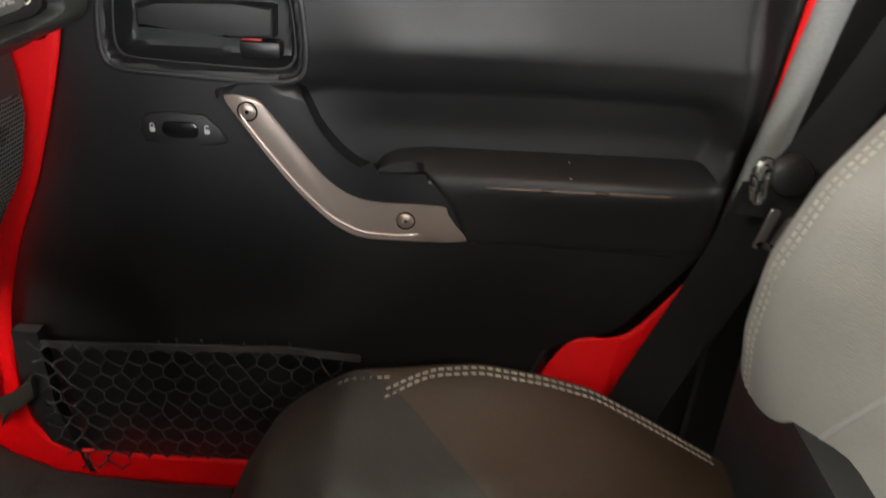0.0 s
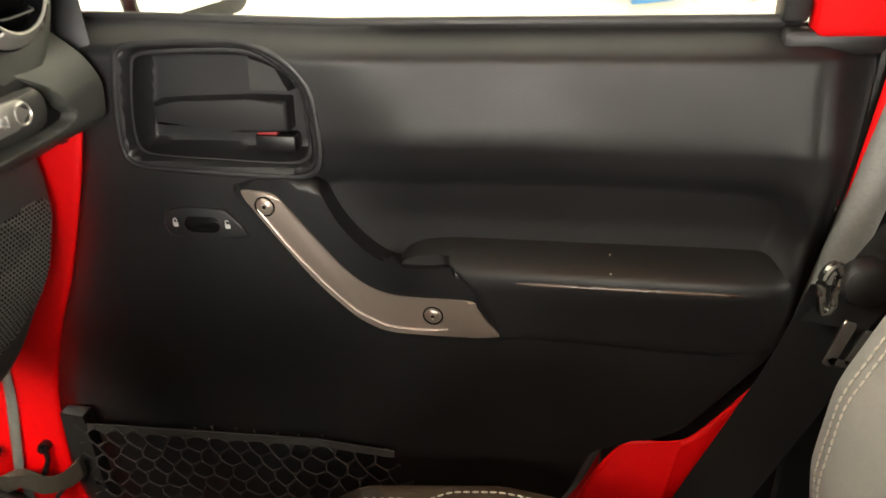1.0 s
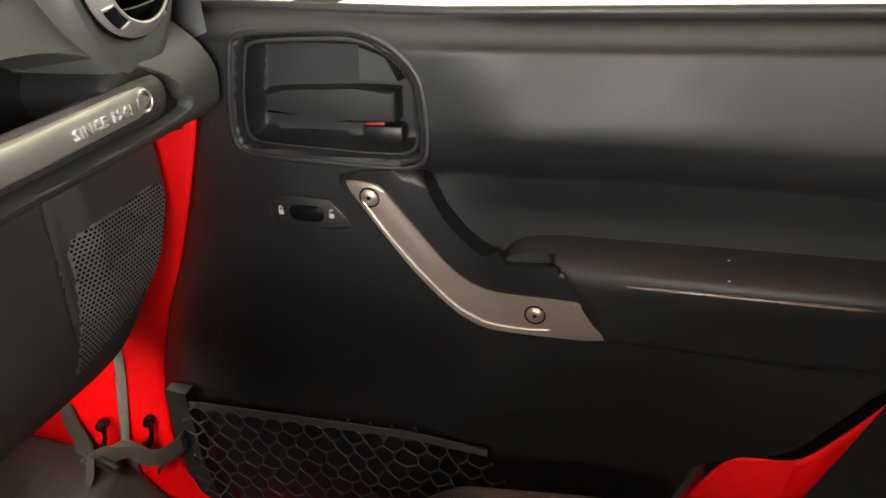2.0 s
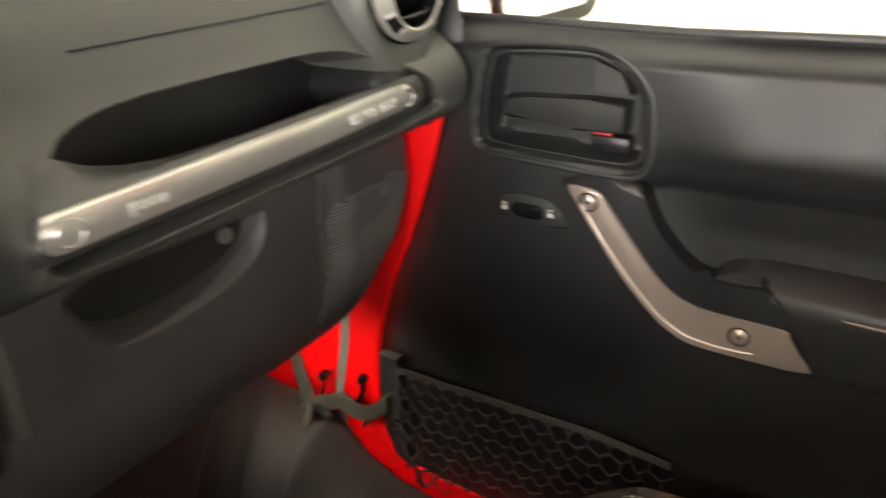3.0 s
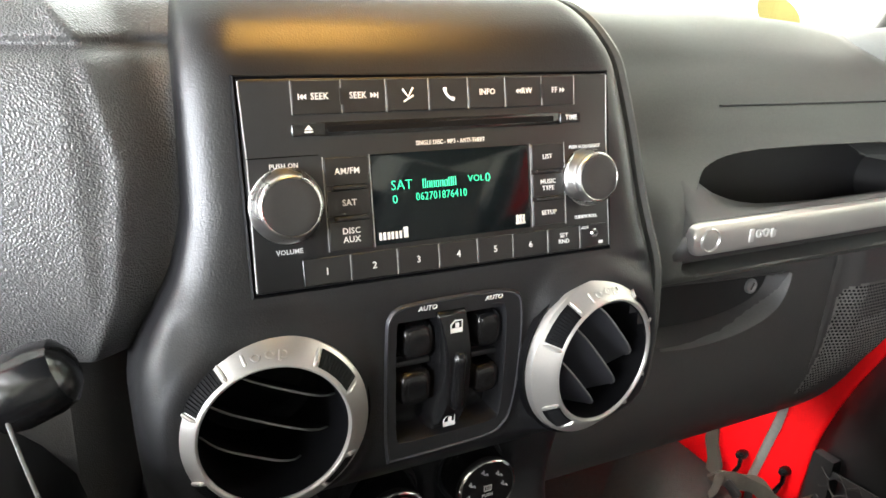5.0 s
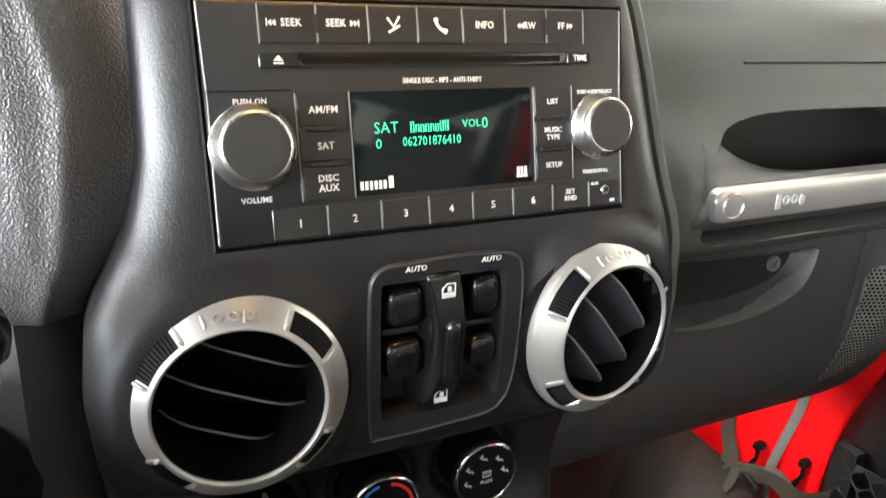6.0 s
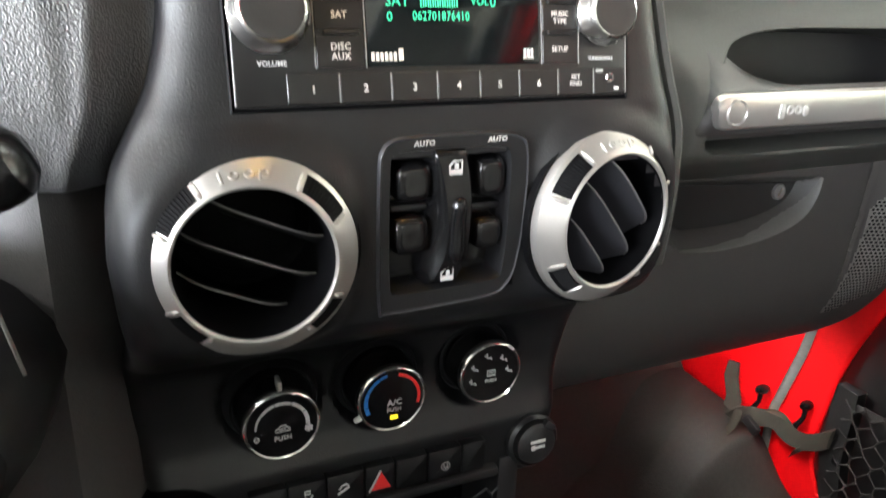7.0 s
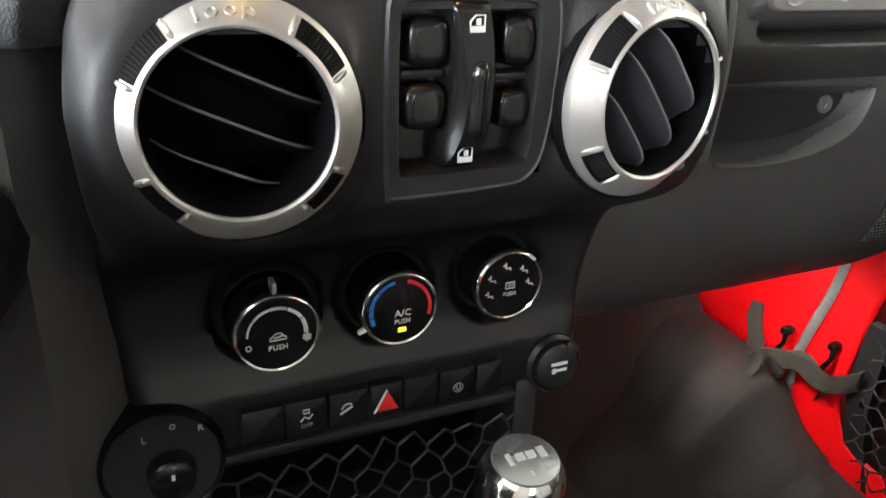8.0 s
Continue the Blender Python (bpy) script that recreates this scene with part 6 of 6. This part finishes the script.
part("plate", lathe([(0.0, -0.007), (0.020, -0.0065), (0.0320, -0.004)], 40), M_BLACK, adj)
part("turn_knob", lathe([(0.0, 0.009), (0.0095, 0.009), (0.0125, 0.007), (0.0135, 0.0), (0.0140, -0.004)], 36, centre=(0.004, -0.005, 0)), M_GLOSS, adj)
writing("L", 0.0055, M_WHITE, adj, -0.0085, 0.0185, -0.0036)
writing("O", 0.0048, M_WHITE, adj, 0.0075, 0.0235, -0.0036)
writing("R", 0.0055, M_WHITE, adj, 0.0225, 0.0195, -0.0036)
bars([(0.0045, -0.001, 0.0020, 0.0035)], M_WHITE, adj, 0.0094)

# ---- console ----
console = thing("centre_console", Matrix(), "black moulded centre console between the seats", "console")
part("console_body", loft([[(x, 0.033 + w * sy, z) for sy, z in ((-1, 0.50), (-1, zt - 0.03), (-0.9, zt - 0.006), (-0.75, zt), (0.75, zt), (0.9, zt - 0.006), (1, zt - 0.03), (1, 0.50))] for x, w, zt in ((-0.46, 0.13, 0.80), (-0.40, 0.125, 0.80), (-0.34, 0.115, 0.80), (-0.20, 0.11, 0.79), (0.0, 0.11, 0.79), (0.06, 0.11, 0.86), (0.40, 0.11, 0.86))]), M_BLACK, console)
part("storage_back", box((-0.50, 0.02, 0.86), (0.14, 0.24, 0.10), 0.01), M_RECESS, console)
part("storage_cheek", box((-0.42, -0.112, 0.84), (0.10, 0.02, 0.12), 0.006), M_BLACK, console)
part("storage_cheek", box((-0.42, 0.122, 0.85), (0.10, 0.02, 0.12), 0.006), M_BLACK, console)
cords = bmesh.new()
rnd = random.Random(9)
pegs = {}


def peg(i, j):
    if (i, j) not in pegs:
        pegs[(i, j)] = (-0.372 + rnd.uniform(-0.003, 0.003), -0.10 + i * 0.0105 + rnd.uniform(-0.0025, 0.0025), 0.790 + j * 0.0095 + rnd.uniform(-0.002, 0.002))
    return pegs[(i, j)]


for j in range(0, 5):
    for i in range(0, 21):
        if (i + j) % 2 == 0:
            tube([peg(i, 2 * j), peg(i, 2 * j + 1)], 0.0011, 5, bm=cords)
            tube([peg(i, 2 * j + 1), peg(i - 1, 2 * j + 2)], 0.0011, 5, bm=cords)
            tube([peg(i, 2 * j + 1), peg(i + 1, 2 * j + 2)], 0.0011, 5, bm=cords)
part("storage_net", cords, M_BLACK, console, "black net across the storage bay")

shifter = thing("gear_shifter", pose(-0.268, 0.047, 0.814, 0, 8, 0), "gear lever with a chrome knob and round top badge", "gear lever")
part("gaiter", lathe([(0.05, -0.005), (0.046, 0.02), (0.030, 0.045), (0.034, 0.05), (0.020, 0.075), (0.012, 0.09)], 24), M_BLACK, shifter)
part("stem", lathe([(0.008, 0.0), (0.008, 0.10)], 16), M_CHROME, shifter)
knob = part("knob", lathe([(0.010, 0.092), (0.0185, 0.096), (0.0225, 0.106), (0.0240, 0.120), (0.0235, 0.130), (0.0205, 0.139), (0.0175, 0.1425), (0.0165, 0.1425)], 48), M_CHROME, shifter, "polished chrome knob")
badge = part("badge", lathe([(0.0, 0.1450), (0.012, 0.1446), (0.0172, 0.1436), (0.0182, 0.1405)], 40), M_BADGE, knob, "satin grey round badge")
bm = bmesh.new()
for k, (w, h) in enumerate(((0.0026, 0.0074), (0.0048, 0.0048), (0.0048, 0.0048), (0.0042, 0.0070))):
    box((-0.0005, -0.0090 + 0.0060 * k, 0.1452), (h, w, 0.0010), 0.0003, 1, bm=bm)
part("badge_mark", bm, M_PALESILVER, badge)

# ---- footwell ----
carpet = thing("floor_carpet", Matrix(), "dark worn carpet moulded up the side of the footwell", "carpet", kind="structure")
side = []
for x, top, bulge in ((-0.95, 0.66, 0.075), (-0.80, 0.650, 0.080), (-0.75, 0.647, 0.083), (-0.70, 0.644, 0.085), (-0.66, 0.642, 0.085), (-0.63, 0.637, 0.080), (-0.605, 0.628, 0.068), (-0.580, 0.602, 0.050), (-0.555, 0.578, 0.032), (-0.52, 0.562, 0.014), (-0.48, 0.548, 0.0), (-0.30, 0.538, 0.0), (0.10, 0.538, 0.0)):
    side.append([(x, 0.708, top - 0.012), (x, 0.702, top), (x, 0.685, top + 0.10 * bulge), (x, 0.665 - 0.5 * bulge, top + 0.05 * bulge), (x, 0.650 - bulge, top - 0.20 * bulge - 0.006), (x, 0.625 - 1.6 * bulge, top - 0.6 * bulge - 0.022), (x, 0.58 - 2.2 * bulge, min(top - 0.05, 0.506 + 0.5 * bulge)), (x, 0.50 - 2.6 * bulge, min(top - 0.05, 0.497 + 0.12 * bulge)), (x, 0.20, 0.494)])
side = [[tuple(q) for q in smooth_line(r, 4)] for r in side]
columns = [smooth_line([r[j] for r in side], 7) for j in range(len(side[0]))]
side = [[tuple(c[i]) for c in columns] for i in range(len(columns[0]))]


def carpet_fold(q, u):
    """Two soft folds pressed into the moulded carpet, running down and to the rear."""
    x, y, z = q
    lift = 0.013 * math.exp(-((x + 0.606 - 0.03 * u) / 0.013) ** 2) * ease(0.10, 0.24, u) * (1 - ease(0.60, 0.85, u))
    lift += 0.010 * math.exp(-((x + 0.78 - 0.26 * u) / 0.018) ** 2) * ease(0.16, 0.30, u) * (1 - ease(0.80, 0.95, u))
    lift -= 0.006 * math.exp(-((x + 0.645 - 0.06 * u) / 0.020) ** 2) * ease(0.10, 0.24, u) * (1 - ease(0.60, 0.85, u))
    return (x, y - 0.8 * lift, z + 0.6 * lift)


side = [[carpet_fold(q, j / (len(r) - 1)) for j, q in enumerate(r)] for r in side]
part("side_carpet", loft(side, caps=False, closed=False), M_CARPET, carpet)
ramp = []
for y in np.linspace(0.14, 0.70, 12):
    ramp.append([(-0.40, y, 0.494), (-0.55, y, 0.50), (-0.70, y, 0.56), (-0.80, y, 0.68), (-0.86, y, 0.85), (-0.88, y, 1.0)])
part("toe_board", loft(ramp, caps=False, closed=False), M_CARPET, carpet)
part("tunnel_carpet", loft([[(x, 0.15, 0.50), (x, 0.150, 0.64), (x, 0.14, 0.74), (x, 0.12, 0.79)] for x in (-0.90, -0.70, -0.50, -0.36, 0.3)], caps=False, closed=False), M_CARPET, carpet)

strap = thing("door_check_strap", Matrix(), "faded webbing door strap with black clips", "strap")
line = smooth_line([(-0.720, 0.690, 0.640), (-0.685, 0.682, 0.632), (-0.655, 0.676, 0.637), (-0.632, 0.674, 0.660), (-0.605, 0.676, 0.674), (-0.568, 0.682, 0.681), (-0.538, 0.690, 0.670), (-0.505, 0.708, 0.689)], 6)
part("webbing", loft([[(p.x, p.y + 0.002, p.z - 0.016 - 0.004 * math.sin(70 * p.x)), (p.x, p.y - 0.002 - 0.004 * math.sin(110 * p.x), p.z - 0.015), (p.x + 0.004, p.y - 0.004 + 0.004 * math.sin(90 * p.x), p.z + 0.013), (p.x + 0.004, p.y, p.z + 0.014 + 0.004 * math.sin(85 * p.x))] for p in line]), M_STRAP, strap)
part("upright_webbing", loft([[(x, y, z), (x + w, y, z + 0.004), (x + w, y - 0.003, z + 0.004), (x, y - 0.003, z)] for x, y, z, w in ((-0.690, 0.704, 0.715, 0.020), (-0.690, 0.700, 0.690, 0.026), (-0.672, 0.692, 0.665, 0.028), (-0.668, 0.682, 0.638, 0.030))]), M_STRAP, strap)
part("fold", tube(smooth_line([(-0.70, 0.672, 0.628), (-0.68, 0.664, 0.600), (-0.672, 0.66, 0.575)], 4), [0.004] * 9, 8, flat=0.5), M_STRAP, strap)
for hx, hy, hz in ((-0.549, 0.706, 0.714), (-0.612, 0.690, 0.708)):
    clip = part("clip", lathe([(0.0, 0.010), (0.004, 0.009), (0.0072, 0.004), (0.0075, -0.004), (0.005, -0.010)], 16), M_GLOSS, strap, "gloss black clip")
    clip.matrix_local = door_frame(hx, hy, hz)
    part("clip_leg", tube([(0, 0, 0), (0.002, -0.018, 0.004), (-0.004, -0.034, 0.008), (-0.012, -0.048, 0.010)], [0.004, 0.003, 0.0042, 0.003], 8), M_GLOSS, clip)
part("fold", loft([[(p.x - 0.006, p.y + 0.002, p.z), (p.x + 0.012, p.y - 0.004, p.z + 0.006), (p.x + 0.011, p.y - 0.006, p.z + 0.004), (p.x - 0.007, p.y, p.z - 0.002)] for p in smooth_line([(-0.628, 0.668, 0.668), (-0.622, 0.655, 0.650), (-0.630, 0.650, 0.632), (-0.642, 0.655, 0.612)], 4)]), M_STRAP, strap)
part("fold", loft([[(p.x - 0.004, p.y + 0.002, p.z - 0.008), (p.x - 0.003, p.y, p.z - 0.008), (p.x + 0.004, p.y - 0.003, p.z + 0.010), (p.x + 0.003, p.y - 0.001, p.z + 0.010)] for p in smooth_line([(-0.545, 0.690, 0.640), (-0.528, 0.700, 0.662), (-0.512, 0.712, 0.668), (-0.502, 0.716, 0.690)], 4)]), M_STRAP, strap)
part("buckle", box((-0.600, 0.668, 0.660), (0.030, 0.010, 0.016), 0.004, turn=pose(0, 0, 0, 0, 25, 0)), M_BLACK, strap)
part("grommet", lathe([(0.0, 0.004), (0.005, 0.003), (0.006, 0.0)], 14), M_GLOSS, strap).matrix_local = door_frame(-0.495, 0.715, 0.655)
